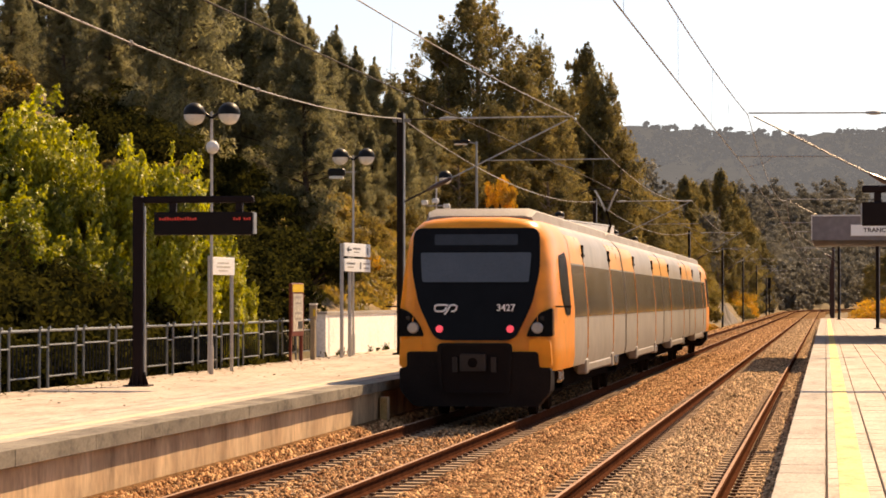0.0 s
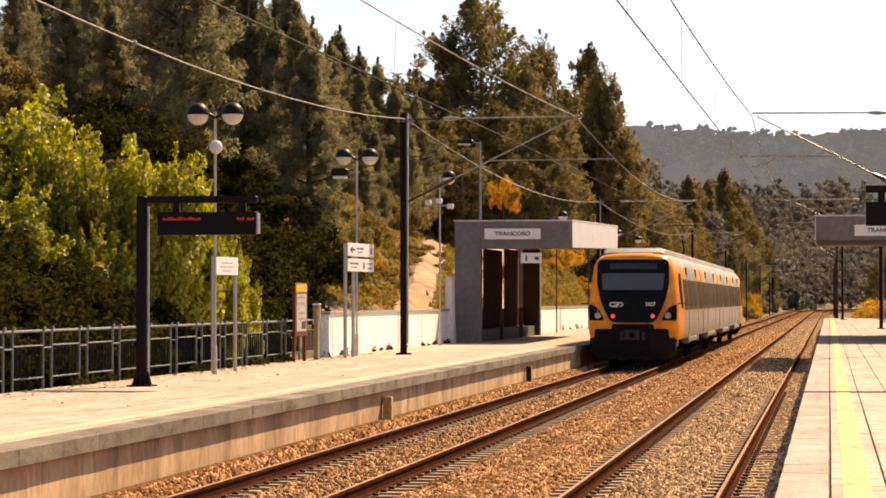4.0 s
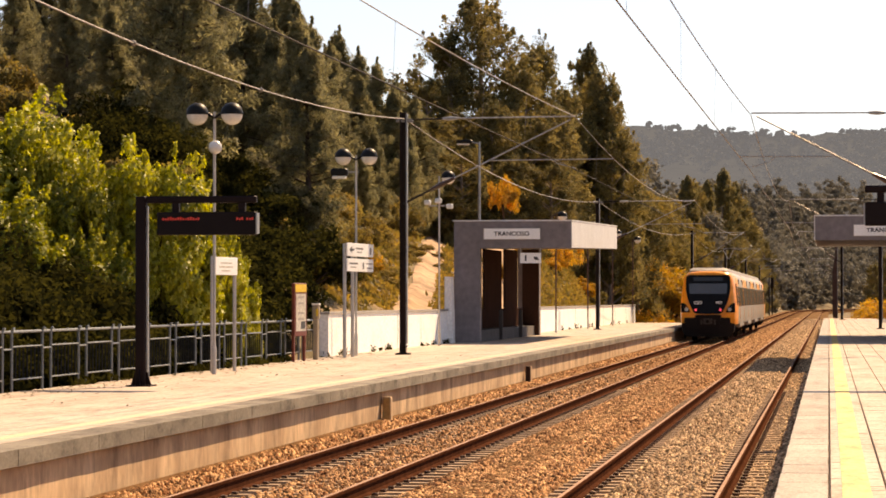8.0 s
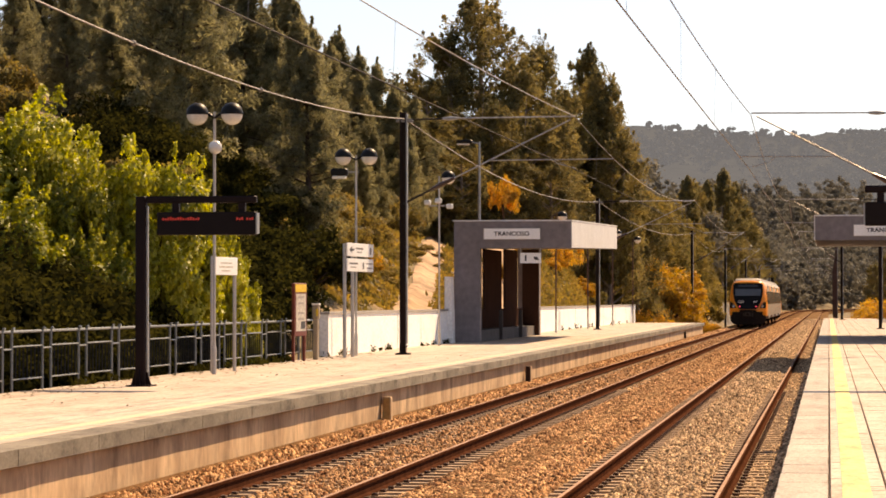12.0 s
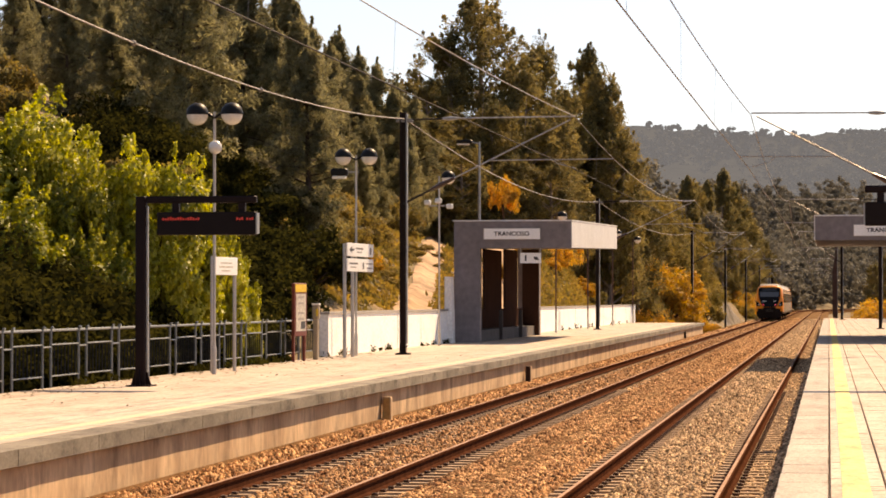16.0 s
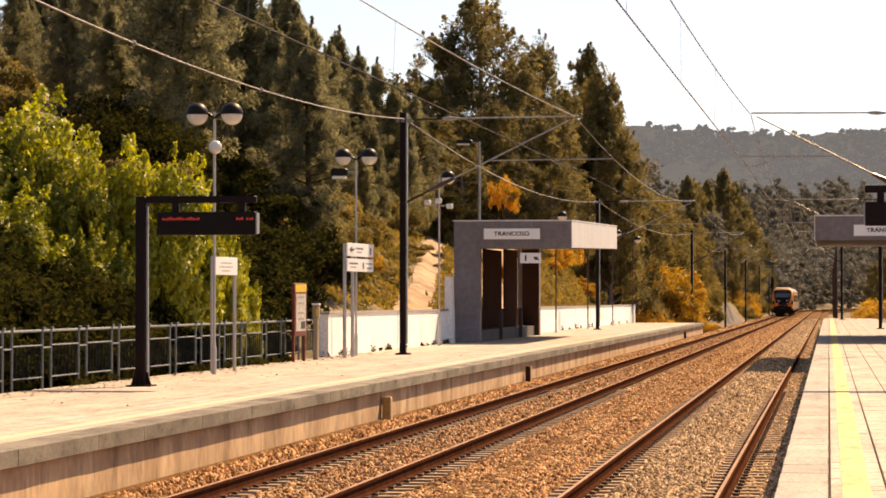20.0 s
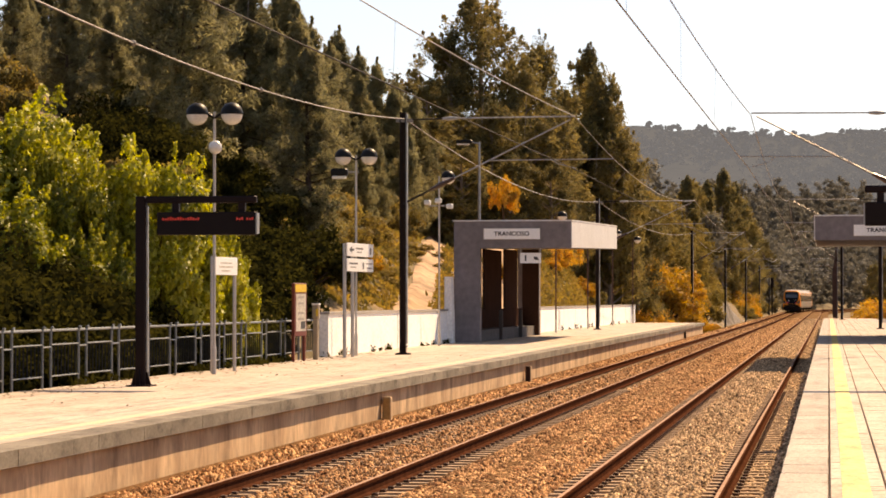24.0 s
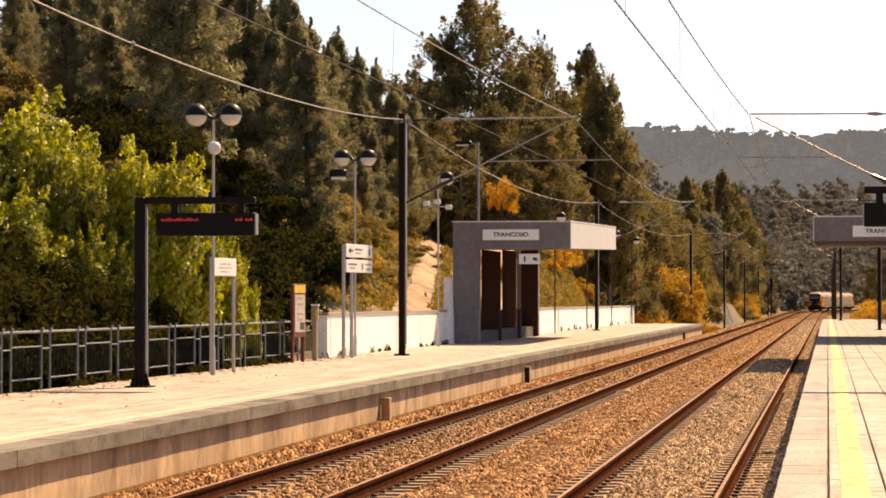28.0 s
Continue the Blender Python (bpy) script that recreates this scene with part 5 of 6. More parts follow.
def eucalyptus(seed, h=17.0, width=3.2, spire=0.0, n=34, leaf=None):
    """A eucalyptus: dense rounded leaf lobes on rising limbs, gaps between; spire: how far its crown narrows upwards."""
    rng = np.random.default_rng(seed)
    s = Solid()
    lean = rng.normal(0, 0.6, 2)
    s.tube([(0, 0, -1), (lean[0] * 0.4, lean[1] * 0.4, h * 0.5), (lean[0], lean[1], h * 0.93)], [0.28, 0.2, 0.05], 8)
    cs, rs = [], []
    for i in range(n):
        q = 0.14 + 0.83 * (i + rng.uniform(0, 0.8)) / n
        a = 2.4 * i + rng.uniform(-0.5, 0.5)
        taper = (1 - spire) * math.sin(min(1, (1.05 - q) * 3.0) * 1.57) + spire * (1.04 - q) * 1.25
        reach = width * taper * rng.uniform(0.4, 1.1)
        base = Vector((lean[0] * q, lean[1] * q, h * q - reach * 0.6))
        tip = Vector((lean[0] * q + math.cos(a) * reach, lean[1] * q + math.sin(a) * reach, h * q))
        s.tube([base, base.lerp(tip, 0.55) + Vector((0, 0, 0.2)), tip], [0.09, 0.05, 0.02], 5, False)
        big = rng.uniform(0.85, 1.3) * (0.55 + 0.45 * min(1, taper * 1.3))
        for _ in range(6):
            cs.append(np.array(tip) + rng.normal(0, 0.42, 3) * big)
            rs.append(rng.uniform(0.42, 0.82) * big)
        cs.append(np.array(base.lerp(tip, 0.6)) + rng.normal(0, 0.2, 3))
        rs.append(rng.uniform(0.3, 0.55))
    pos, out = lobes(rng, np.array(cs), np.array(rs), 140, 1, 0.45)
    return s.mesh("trunk"), quads("crown", pos, out, 0.078, rng, 1.5, 0.9, leaf or M_EUC)


def bush(seed, material, spread=1.3, tall=1.2, size=0.06, n=44, per=130):
    rng = np.random.default_rng(seed)
    s = Solid()
    cs, rs = [], []
    for i in range(n):
        a, l = rng.uniform(0, 6.283), spread * math.sqrt(rng.uniform(0, 1))
        z = tall * rng.uniform(0.15, 1.0) * (1.15 - 0.6 * (l / spread) ** 2)
        tip = Vector((math.cos(a) * l, math.sin(a) * l, z))
        if i % 3 == 0:
            s.tube([(tip.x * 0.15, tip.y * 0.15, -0.2), (tip.x * 0.6, tip.y * 0.6, z * 0.6), tip], [0.035, 0.022, 0.008], 4, False)
        cs.append(np.array(tip))
        rs.append(rng.uniform(0.2, 0.45) * spread / 1.3)
    pos, out = clumps(rng, np.array(cs), np.array(rs), per, 0.85)
    return s.mesh("stem"), quads("crown", pos, out, size, rng, 1.2, 0.2, material)


def plant(name, lab, cat, meshes, bark, m, group, trunk_name="trunk"):
    th = thing(name, lab, cat, m, group)
    part(trunk_name, meshes[0], bark, th)
    part("crown", meshes[1], None, th)
    return th


def spot(x, y, scale=1.0, turn=0.0, sink=0.0, tall=1.0):
    return Matrix.Translation((x, y, height(x, y) - sink)) @ Matrix.Rotation(turn, 4, "Z") @ Matrix.Diagonal((scale, scale, scale * tall, 1))


def stand(x, y, top, h, girth=1.0, turn=0.0, sink=0.3):
    """The pose of a plant of height h whose crown is to reach the level top."""
    z = height(x, y) - sink
    return Matrix.Translation((x, y, z)) @ Matrix.Rotation(turn, 4, "Z") @ Matrix.Diagonal((girth, girth, (top - z) / h, 1))


rng = np.random.default_rng(11)
LEAFY = [broadleaf(3), broadleaf(4)]
for i, (x, y, top, girth) in enumerate(((-17.95, 57.5, 6.95, 1.10), (-16.75, 56.2, 6.0, 0.66), (-15.05, 57.6, 5.85, 0.74), (-14.55, 59.4, 4.65, 0.62), (-14.35, 61.4, 3.75, 0.50),
                                       (-19.4, 56.0, 6.8, 1.1), (-16.6, 61.0, 5.0, 0.9), (-16.0, 58.6, 4.6, 0.8), (-17.5, 54.2, 4.8, 0.8), (-15.7, 55.4, 3.9, 0.5))):
    plant("deciduous_tree", "leafy lime-green broadleaf tree behind the platform railing", "tree", LEAFY[i % 2], M_BARK,
          stand(x, y, top, 5.6, girth, rng.uniform(0, 6)), "leafy trees")


def pine_room(x, y):
    """The pines grow lower towards the dirt path."""
    r = x / y
    if r < -0.27:
        return (EYE_Z + y * 0.128 - height(x, y)) / 13.6
    return 9.0 if r < -0.232 else max(0.25, (EYE_Z + y * (0.127 - 0.86 * (r + 0.212)) - height(x, y)) / 13.4)


PINES = [pine(21, 13, 2.7), pine(22, 13, 2.4), pine(23, 13.5, 3.0)]
k = 0
for y in range(92, 168, 7):
    for s in range(0, 6):
        x = -0.150 * y - 6.0 - s * 4.2 + rng.normal(0, 1.1)
        yy = y + rng.normal(0, 2.2)
        path_x = -14.9 - (yy - 96) * 0.134
        if x > path_x - 3.2 and yy < 190:
            continue
        sc = min(rng.uniform(0.85, 1.12), pine_room(x, yy) * rng.uniform(0.85, 1.0))
        plant("pine_tree", "tall dark green pine tree on the hillside", "tree", PINES[k % 3], M_BARK, spot(x, yy, sc, rng.uniform(0, 6), 0.3), "hillside pines")
        k += 1

EUCS = [eucalyptus(31, 17, 3.1), eucalyptus(32, 17, 2.7, 0.3), eucalyptus(33, 17, 3.0, 0.8)]
# x, y, level of the top, girth, build (0 broad, 1 ovate, 2 spire)
GROVE = [(-23.1, 178, 23.2, 1.12, 0), (-24.9, 176, 20.6, 0.85, 0), (-26.1, 172, 16.9, 0.72, 0), (-20.9, 176, 18.3, 0.72, 0), (-19.2, 182, 20.3, 0.68, 1), (-16.7, 186, 20.6, 0.75, 2),
         (-16.0, 184, 18.5, 0.78, 1), (-15.2, 182, 16.6, 0.8, 1), (-14.7, 180, 14.0, 0.7, 0), (-17.9, 180, 17.0, 0.8, 1), (-25.1, 168, 14.0, 0.7, 0), (-21.6, 170, 15.0, 0.75, 1), (-19.4, 172, 14.4, 0.7, 0),
         (-17.3, 174, 15.2, 0.8, 1), (-22.6, 164, 11.8, 0.6, 0), (-20.0, 166, 11.3, 0.6, 1), (-17.4, 168, 11.0, 0.6, 0), (-16.8, 182, 11.8, 0.6, 1), (-15.7, 190, 11.6, 0.6, 0),
         (-13.6, 190, 10.2, 0.6, 1), (-15.0, 215, 10.2, 0.6, 1), (-14.4, 224, 9.6, 0.6, 0), (-14.0, 234, 9.3, 0.6, 1)]
FAR_GROVE = [(-18.7, 352, 18.9, 0.95, 2), (-17.5, 356, 17.9, 0.9, 1), (-16.2, 360, 18.7, 0.9, 2), (-14.6, 366, 20.6, 1.0, 2), (-13.1, 372, 19.0, 0.9, 2), (-12.6, 400, 17.0, 0.9, 1),
             (-12.2, 430, 15.6, 0.85, 2), (-11.9, 480, 13.4, 0.85, 1), (-17.5, 290, 13.6, 0.7, 1), (-19.0, 300, 13.2, 0.7, 0), (-20.5, 348, 16.0, 0.9, 1), (-22.5, 345, 15.0, 0.9, 0)]
for x, y, top, girth, build in GROVE + FAR_GROVE:
    plant("eucalyptus_tree", "tall eucalyptus tree with clumped olive-brown foliage" if top > 12.5 else "young eucalyptus tree with olive-brown foliage", "tree",
          EUCS[build], M_EBARK, stand(x, y, top, 17.4, girth, rng.uniform(0, 6)), "eucalyptus trees")
ACACIA = [eucalyptus(34, 10, 2.6, 0.2, 22, M_BUSH), eucalyptus(35, 10, 2.9, 0.1, 22, M_BUSH)]
for i, (x, y, top, girth) in enumerate(((-16.6, 225, 12.0, 0.9), (-16.7, 240, 12.0, 0.9), (-15.6, 232, 10.8, 0.85), (-15.5, 250, 11.2, 0.95), (-14.4, 243, 10.2, 0.85), (-14.2, 262, 9.8, 0.85),
                                       (-13.2, 255, 8.4, 0.7), (-12.9, 270, 6.9, 0.65), (-14.9, 215, 8.2, 0.7), (-13.8, 222, 7.2, 0.7), (-18.2, 236, 13.0, 1.0), (-17.4, 262, 12.4, 1.0), (-13.3, 238, 7.4, 0.6), (-13.0, 228, 5.6, 0.55))):
    plant("acacia_tree", "low rounded olive-green acacia tree on the dry slope", "tree", ACACIA[i % 2], M_BARK, stand(x, y, top, 10.3, girth, rng.uniform(0, 6)), "slope acacias")
for i, (x, y, sc) in enumerate(((-36.5, 117, 0.8), (-38.0, 122, 0.85), (-35.2, 112, 0.7), (-26.5, 166, 0.62), (-27.8, 170, 0.7), (-24.9, 168, 0.5), (-29.5, 168, 0.8), (-31, 165, 0.9), (-25.8, 160, 0.45), (-24, 165, 0.4), (-28.6, 160, 0.65), (-23.0, 168, 0.55), (-24.2, 142, 0.42), (-23.6, 147, 0.45), (-24.8, 150, 0.5), (-25.6, 146, 0.5), (-23.9, 136, 0.36), (-26.5, 150, 0.55), (-24.3, 150, 0.68), (-25.2, 152, 0.72), (-23.9, 153, 0.62), (-26.2, 151, 0.72), (-27.2, 153, 0.8))):
    plant("pine_tree", "tall dark green pine tree on the hillside", "tree", PINES[i % 3], M_BARK, spot(x, y, min(sc, pine_room(x, y)), rng.uniform(0, 6), 0.3), "hillside pines")

BUSHES = [bush(41, M_BUSH), bush(42, M_BUSH, 1.6, 1.5), bush(43, M_BUSH, 1.2, 0.9)]
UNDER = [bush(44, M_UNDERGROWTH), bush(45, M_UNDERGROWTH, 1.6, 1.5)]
# Most of these bushes wear the leaf colour darkened as shade below the pines.
for i in range(110):
    y = rng.uniform(64, 104)
    x = -0.170 * y - 2.6 - rng.uniform(0, 1) * 7.0
    if x > -15.4:
        continue
    plant("shrub", "olive undergrowth bush, leaves mostly darkened as shade below the pines", "bush", (UNDER * 3 + BUSHES[:1])[i % 7], M_BARK, spot(x, y, rng.uniform(0.7, 1.5), rng.uniform(0, 6)), "undergrowth bushes", "stem")
BROOM = [bush(51, M_BROOM, 1.4, 1.3, 0.055), bush(52, M_BROOM, 1.1, 1.1, 0.055)]
for i in range(230):
    y = rng.uniform(88, 215)
    x = (-15.3 if y < 186 else -12.6) - rng.uniform(0, 1) ** 1.5 * 16
    if 104 < y < 188 and x > -14.9 - (y - 96) * 0.134 and i % 9:
        continue
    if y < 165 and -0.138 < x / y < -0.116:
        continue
    if -2.4 < x - (-14.9 - (y - 96) * 0.134) < (3.2 if 100 < y < 172 else 1.7) and y < 190:
        continue
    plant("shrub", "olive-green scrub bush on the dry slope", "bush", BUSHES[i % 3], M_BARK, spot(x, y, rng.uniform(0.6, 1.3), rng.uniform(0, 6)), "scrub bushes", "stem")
for x, y, sc in ((-16.1, 156, 1.0), (-16.6, 164, 1.1), (-15.9, 169, 1.0), (-17.4, 160, 1.1), (-12.1, 198, 2.2), (-11.6, 203, 1.9), (-13.0, 204, 2.3), (-11.1, 196, 1.3),
                 (-11.6, 215, 1.4), (-12.8, 190, 1.4), (-18.3, 104, 0.6), (-11.4, 362, 1.5), (-11.2, 374, 1.4), (-11.8, 368, 1.9), (-10.3, 214, 0.6), (-10.1, 222, 0.55), (-10.5, 228, 0.6), (-10.0, 236, 0.4), (-10.6, 192, 0.7), (-10.9, 199, 0.8)):
    plant("broom_bush", "broom bush in golden-yellow flower", "bush", BROOM[int(y) % 2], M_BARK, spot(x, y, sc, rng.uniform(0, 6)), "flowering broom", "stem")
# Shrubs added in shade-dark leaves so the gap behind the railing stays dark.
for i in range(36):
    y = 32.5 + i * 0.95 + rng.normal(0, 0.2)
    plant("shade_shrub", "dense shrub with shade-darkened leaves behind the platform railing", "bush", UNDER[i % 2], M_BARK, spot(-15.1 + rng.normal(0, 0.15), y, rng.uniform(0.8, 0.98), rng.uniform(0, 6), -0.6), "railing shrubs", "stem")
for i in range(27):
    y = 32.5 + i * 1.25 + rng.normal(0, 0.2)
    plant("shade_shrub", "dense shrub with shade-darkened leaves behind the platform railing", "bush", UNDER[i % 2], M_BARK, spot(-16.2 + rng.normal(0, 0.2), y, rng.uniform(1.15, 1.5), rng.uniform(0, 6), -0.8), "railing shrubs", "stem")
for i in range(60):
    y = rng.uniform(98, 165)
    q = rng.choice((-1.7, -1.3, -0.9, 0.5, 2.0, 2.4, 2.9)) + rng.normal(0, 0.18)
    plant("grass_tuft", "small dry tuft growing beside the dirt track", "bush", BUSHES[i % 3], M_BARK, spot(-14.9 - (y - 96) * 0.134 + q, y, rng.uniform(0.16, 0.42), rng.uniform(0, 6), -0.1, 0.7), "track-side tufts", "stem")
mim = thing("mimosa_tree", "small mimosa tree in bright yellow flower", "tree", spot(-18.6, 152, 0.88, 0.4))
part("trunk", Solid().tube([(0, 0, -0.5), (0.1, 0, 2.0), (0.0, 0.1, 3.9)], [0.13, 0.1, 0.06], 7), M_BARK, mim)
part("crown", BROOM[0][1], None, mim, "", Matrix.Translation((0, 0, 3.2)) @ Matrix.Diagonal((0.78, 0.78, 1.5, 1)))
for i in range(12):
    y = rng.uniform(186, 200)
    plant("shrub", "olive-green scrub bush on the dry slope", "bush", BUSHES[i % 3], M_BARK, spot(-y * (0.138 + 0.0017 * i), y, rng.uniform(1.0, 1.7), rng.uniform(0, 6)), "scrub bushes", "stem")
for i in range(13):
    y = rng.uniform(130, 184)
    plant("broom_bush", "broom bush in golden-yellow flower", "bush", BROOM[i % 2], M_BARK, spot(-15.9 - rng.uniform(0, 2.2), y, rng.uniform(0.3, 0.65), rng.uniform(0, 6)), "flowering broom", "stem")
for x, y, sc in ((3.9, 226, 1.5), (4.9, 234, 2.0), (3.4, 240, 1.3), (6.3, 228, 2.0)):
    plant("broom_bush", "broom bush in golden-yellow flower", "bush", BROOM[int(y) % 2], M_BARK, spot(x, y, sc, 1.0), "flowering broom", "stem")
for x, y, sc in ((5.6, 244, 0.42), (7.4, 240, 0.45), (4.6, 256, 0.38)):
    plant("eucalyptus_tree", "young eucalyptus tree with olive-brown foliage", "tree", EUCS[int(y) % 3], M_EBARK, spot(x, y, sc, 2.0, 0.3), "eucalyptus trees")
for i in range(14):
    y, x = rng.uniform(205, 330), rng.uniform(5.5, 11)
    plant("broom_bush", "broom bush in golden-yellow flower", "bush", BROOM[i % 2], M_BARK, spot(x, y, rng.uniform(1.2, 2.2), rng.uniform(0, 6)), "flowering broom", "stem")
for i in range(10):
    y, x = rng.uniform(215, 400), rng.uniform(9, 20)
    plant("eucalyptus_tree", "tall eucalyptus tree with clumped olive-brown foliage", "tree", EUCS[i % 3], M_EBARK, spot(x, y, rng.uniform(0.45, 0.6), rng.uniform(0, 6), 0.3), "eucalyptus trees")


def woods(name, lab, spots, material, size, per):
    """Far woods: many crowns of leaf clumps as one body."""
    r = np.random.default_rng(77)
    cs, rs = [], []
    for x, y, h in spots:
        for _ in range(12):
            q = r.uniform(0.15, 1.0)
            w = h * 0.22 * (1.1 - q) ** 0.6
            cs.append((x + r.normal(0, w), y + r.normal(0, w), height(x, y) + h * q))
            rs.append(h * r.uniform(0.09, 0.16))
    pos, out = clumps(r, np.array(cs), np.array(rs), per, 0.9)
    me = quads(name, pos, out, size, r, 1.2, 0.2, material, 0.4)
    return tagged(new(name, me), lab, "woods", kind="stuff")


for i in range(90):
    y = rng.uniform(205, 470)
    x = -11.3 - rng.uniform(0, 1) ** 1.6 * 6 + max(0, y - BEND_FROM) ** 2 / (2 * BEND_R)
    if 282 < y < 352 or (y < 352 and -0.053 < x / y < -0.028):
        continue
    plant("shrub", "olive-green scrub bush on the dry slope", "bush", BUSHES[i % 3], M_BARK, spot(x, y, rng.uniform(0.6, 1.5), rng.uniform(0, 6)), "scrub bushes", "stem")
for i, (x, y) in enumerate(((-13.2, 266), (-12.4, 262), (-12.0, 270), (-11.6, 250), (-12.9, 275), (-13.6, 258))):
    plant("shrub", "dark olive scrub bush beside the rock cutting", "bush", BUSHES[i % 3], M_BARK, spot(x, y, 1.1 + 0.12 * i, i), "scrub bushes", "stem")
far = []
for i in range(560):
    y = rng.uniform(620, 1060)
    x = rng.uniform(-75, 36) * (y / 600)
    b = (y - BEND_FROM) ** 2 / (2 * BEND_R)
    if -13 < x - b < 9:
        continue
    far.append((x, y, rng.uniform(5, 11)))
for i in range(520):
    y = rng.uniform(620, 1000)
    x = rng.uniform(-0.045, 0.035) * y
    if not -13 < x - (y - BEND_FROM) ** 2 / (2 * BEND_R) < 9:
        far.append((x, y, rng.uniform(5, 10)))
for i in range(240):
    y = rng.uniform(470, 660)
    b = (y - BEND_FROM) ** 2 / (2 * BEND_R)
    far.append((b - 10 - rng.uniform(0, 22), y, rng.uniform(4, 9)))
    far.append((b + 8 + rng.uniform(0, 25), y, rng.uniform(4, 8)))
    yy = rng.uniform(260, 480)
    far.append((11 + rng.uniform(0, 26) + max(0, yy - BEND_FROM) ** 2 / (2 * BEND_R), yy, rng.uniform(2.5, 6)))
for i in range(120):
    y = rng.uniform(330, 600)
    far.append((-15 - rng.uniform(0, 40) + max(0, y - BEND_FROM) ** 2 / (2 * BEND_R), y, rng.uniform(8, 14)))
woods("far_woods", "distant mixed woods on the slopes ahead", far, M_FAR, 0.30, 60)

# Unseen woods, added behind the camera to dim the sky's light.
back = []
for i in range(260):
    a = rng.uniform(2.2, 7.2)
    d = rng.uniform(45, 130)
    x, y = d * math.cos(a), -15 + d * math.sin(a)
    if y < -22:
        back.append((x, y, rng.uniform(10, 17)))
woods("woods_behind", "unseen mixed woods added behind the station to block sky light", back, M_FAR, 0.6, 26)

wrng = np.random.default_rng(16)
wp = np.stack([-13.12 + wrng.normal(0, 0.05, 900), 33 + 36 * wrng.uniform(0, 1, 900) ** 0.9, PL_TOP + wrng.uniform(0.0, 0.13, 900)], 1)
wp = wp[np.sin(wp[:, 1] * 2.1) + np.sin(wp[:, 1] * 0.83) > 0.2]
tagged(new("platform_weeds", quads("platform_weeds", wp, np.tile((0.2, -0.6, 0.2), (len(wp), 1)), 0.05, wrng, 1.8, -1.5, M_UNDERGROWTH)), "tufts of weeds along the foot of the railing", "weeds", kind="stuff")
foot = []
for i in range(34):
    yf = wrng.uniform(70, 92) if i % 2 else wrng.uniform(113.5, 175)
    tall = wrng.uniform(0.05, 0.22)
    foot += [(-13.17 + abs(wrng.normal(0, 0.03)), yf + wrng.normal(0, 0.22), PL_TOP + tall * wrng.uniform(0, 1) ** 1.6) for _ in range(int(14 + 90 * tall))]
foot = np.array(foot)
tagged(new("wall_weeds", quads("wall_weeds", foot, np.tile((0.6, -0.4, 0.2), (len(foot), 1)), 0.028, wrng, 2.2, -1.5, M_UNDERGROWTH)), "dry weeds growing along the foot of the white wall", "weeds", kind="stuff")
lrng = np.random.default_rng(18)
lx = -13.05 + np.abs(lrng.normal(0, 1, 520)) ** 1.4 * np.where(np.arange(520) % 3, 0.35, 2.0)
ly_ = lrng.uniform(33, 74, 520)
lp = np.stack([lx, ly_, np.full(520, PL_TOP + 0.012)], 1)[lx < PL_EDGE - 0.6]
tagged(new("leaf_litter", quads("leaf_litter", lp, np.tile((0, 0, 3.0), (len(lp), 1)), 0.035, lrng, 1.5, 0.0, M_UNDERGROWTH, 0.35)), "dry fallen leaves scattered over the paving", "leaves", kind="stuff")
grng = np.random.default_rng(15)
gp = []
for i in range(42000):
    y = grng.uniform(86, 235)
    x = (-13.8 if y < 186 else -11.4) - grng.uniform(0, 1) ** 1.3 * 11
    q = x - (-14.9 - (y - 96) * 0.134)
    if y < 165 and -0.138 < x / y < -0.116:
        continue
    if not (-0.9 < q < (2.3 if 104 < y < 172 else 1.3)) or y > 188:
        gp.append((x, y, height(x, y) + 0.08))
for i in range(22000):
    y = grng.uniform(126, 186)
    x = -14.0 - grng.uniform(0, 4.5)
    if x / y > -0.114:
        gp.append((x, y, height(x, y) + 0.1))
for i in range(2600):
    y = grng.uniform(103, 150)
    x = -14.9 - (y - 96) * 0.134 + 0.75 + grng.normal(0, 0.16)
    gp.append((x, y, height(x, y) + 0.2))
gp = np.array(gp)
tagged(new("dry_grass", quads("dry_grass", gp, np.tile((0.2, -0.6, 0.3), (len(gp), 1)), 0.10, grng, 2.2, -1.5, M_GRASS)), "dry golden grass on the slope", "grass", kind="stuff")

rock = Solid()
rr = []
for j, (rx, rz) in enumerate(((-10.5, 0.0), (-10.9, 0.9), (-11.2, 1.9), (-11.6, 2.7), (-12.0, 3.3), (-12.5, 3.8), (-14.2, 3.5), (-17.5, 2.6))):
    rr.append([(rx + 0.25 * noise.noise((i * 0.8, j * 1.1, 2)), 284 + 3.6 * i, -0.7 + 1.35 * rz * (1 + 0.10 * math.sin(i * 1.3)) * min(1.0, i / 2.5) * (1.02 - i / 19) + 0.3 * noise.noise((i * 0.9, j * 1.1, 4)) * (j > 0)) for i in range(19)])
rock.loft(rr, caps=False, closed=False)
structure("rock_cutting", rock, M_ROCK, "grey rock face of the cutting beside the line", "rock")


# ---- pieces: coping, paving, sleepers, stones ----
far_bed, near_bed = rail_set["far"], rail_set["near"]
pf, pn = bpy.data.objects["platform_far"], bpy.data.objects["platform_near"]
cop_l = Solid().box(-0.50, 0, 0.0, 1.0, -0.18, 0, 0.005).mesh("coping_slab")
for i in range(156):
    y = 20 + i
    if y < PL_END:
        part("coping_slab", cop_l, M_COPING, pf, "", pose(PL_EDGE + 0.002 * math.sin(i * 2.3), y, PL_TOP + 0.001 * math.sin(i * 1.7)))
cop_r = Solid().box(0, 0.400, 0.005, 1.118, -0.18, 0, 0.012).mesh("coping_slab")
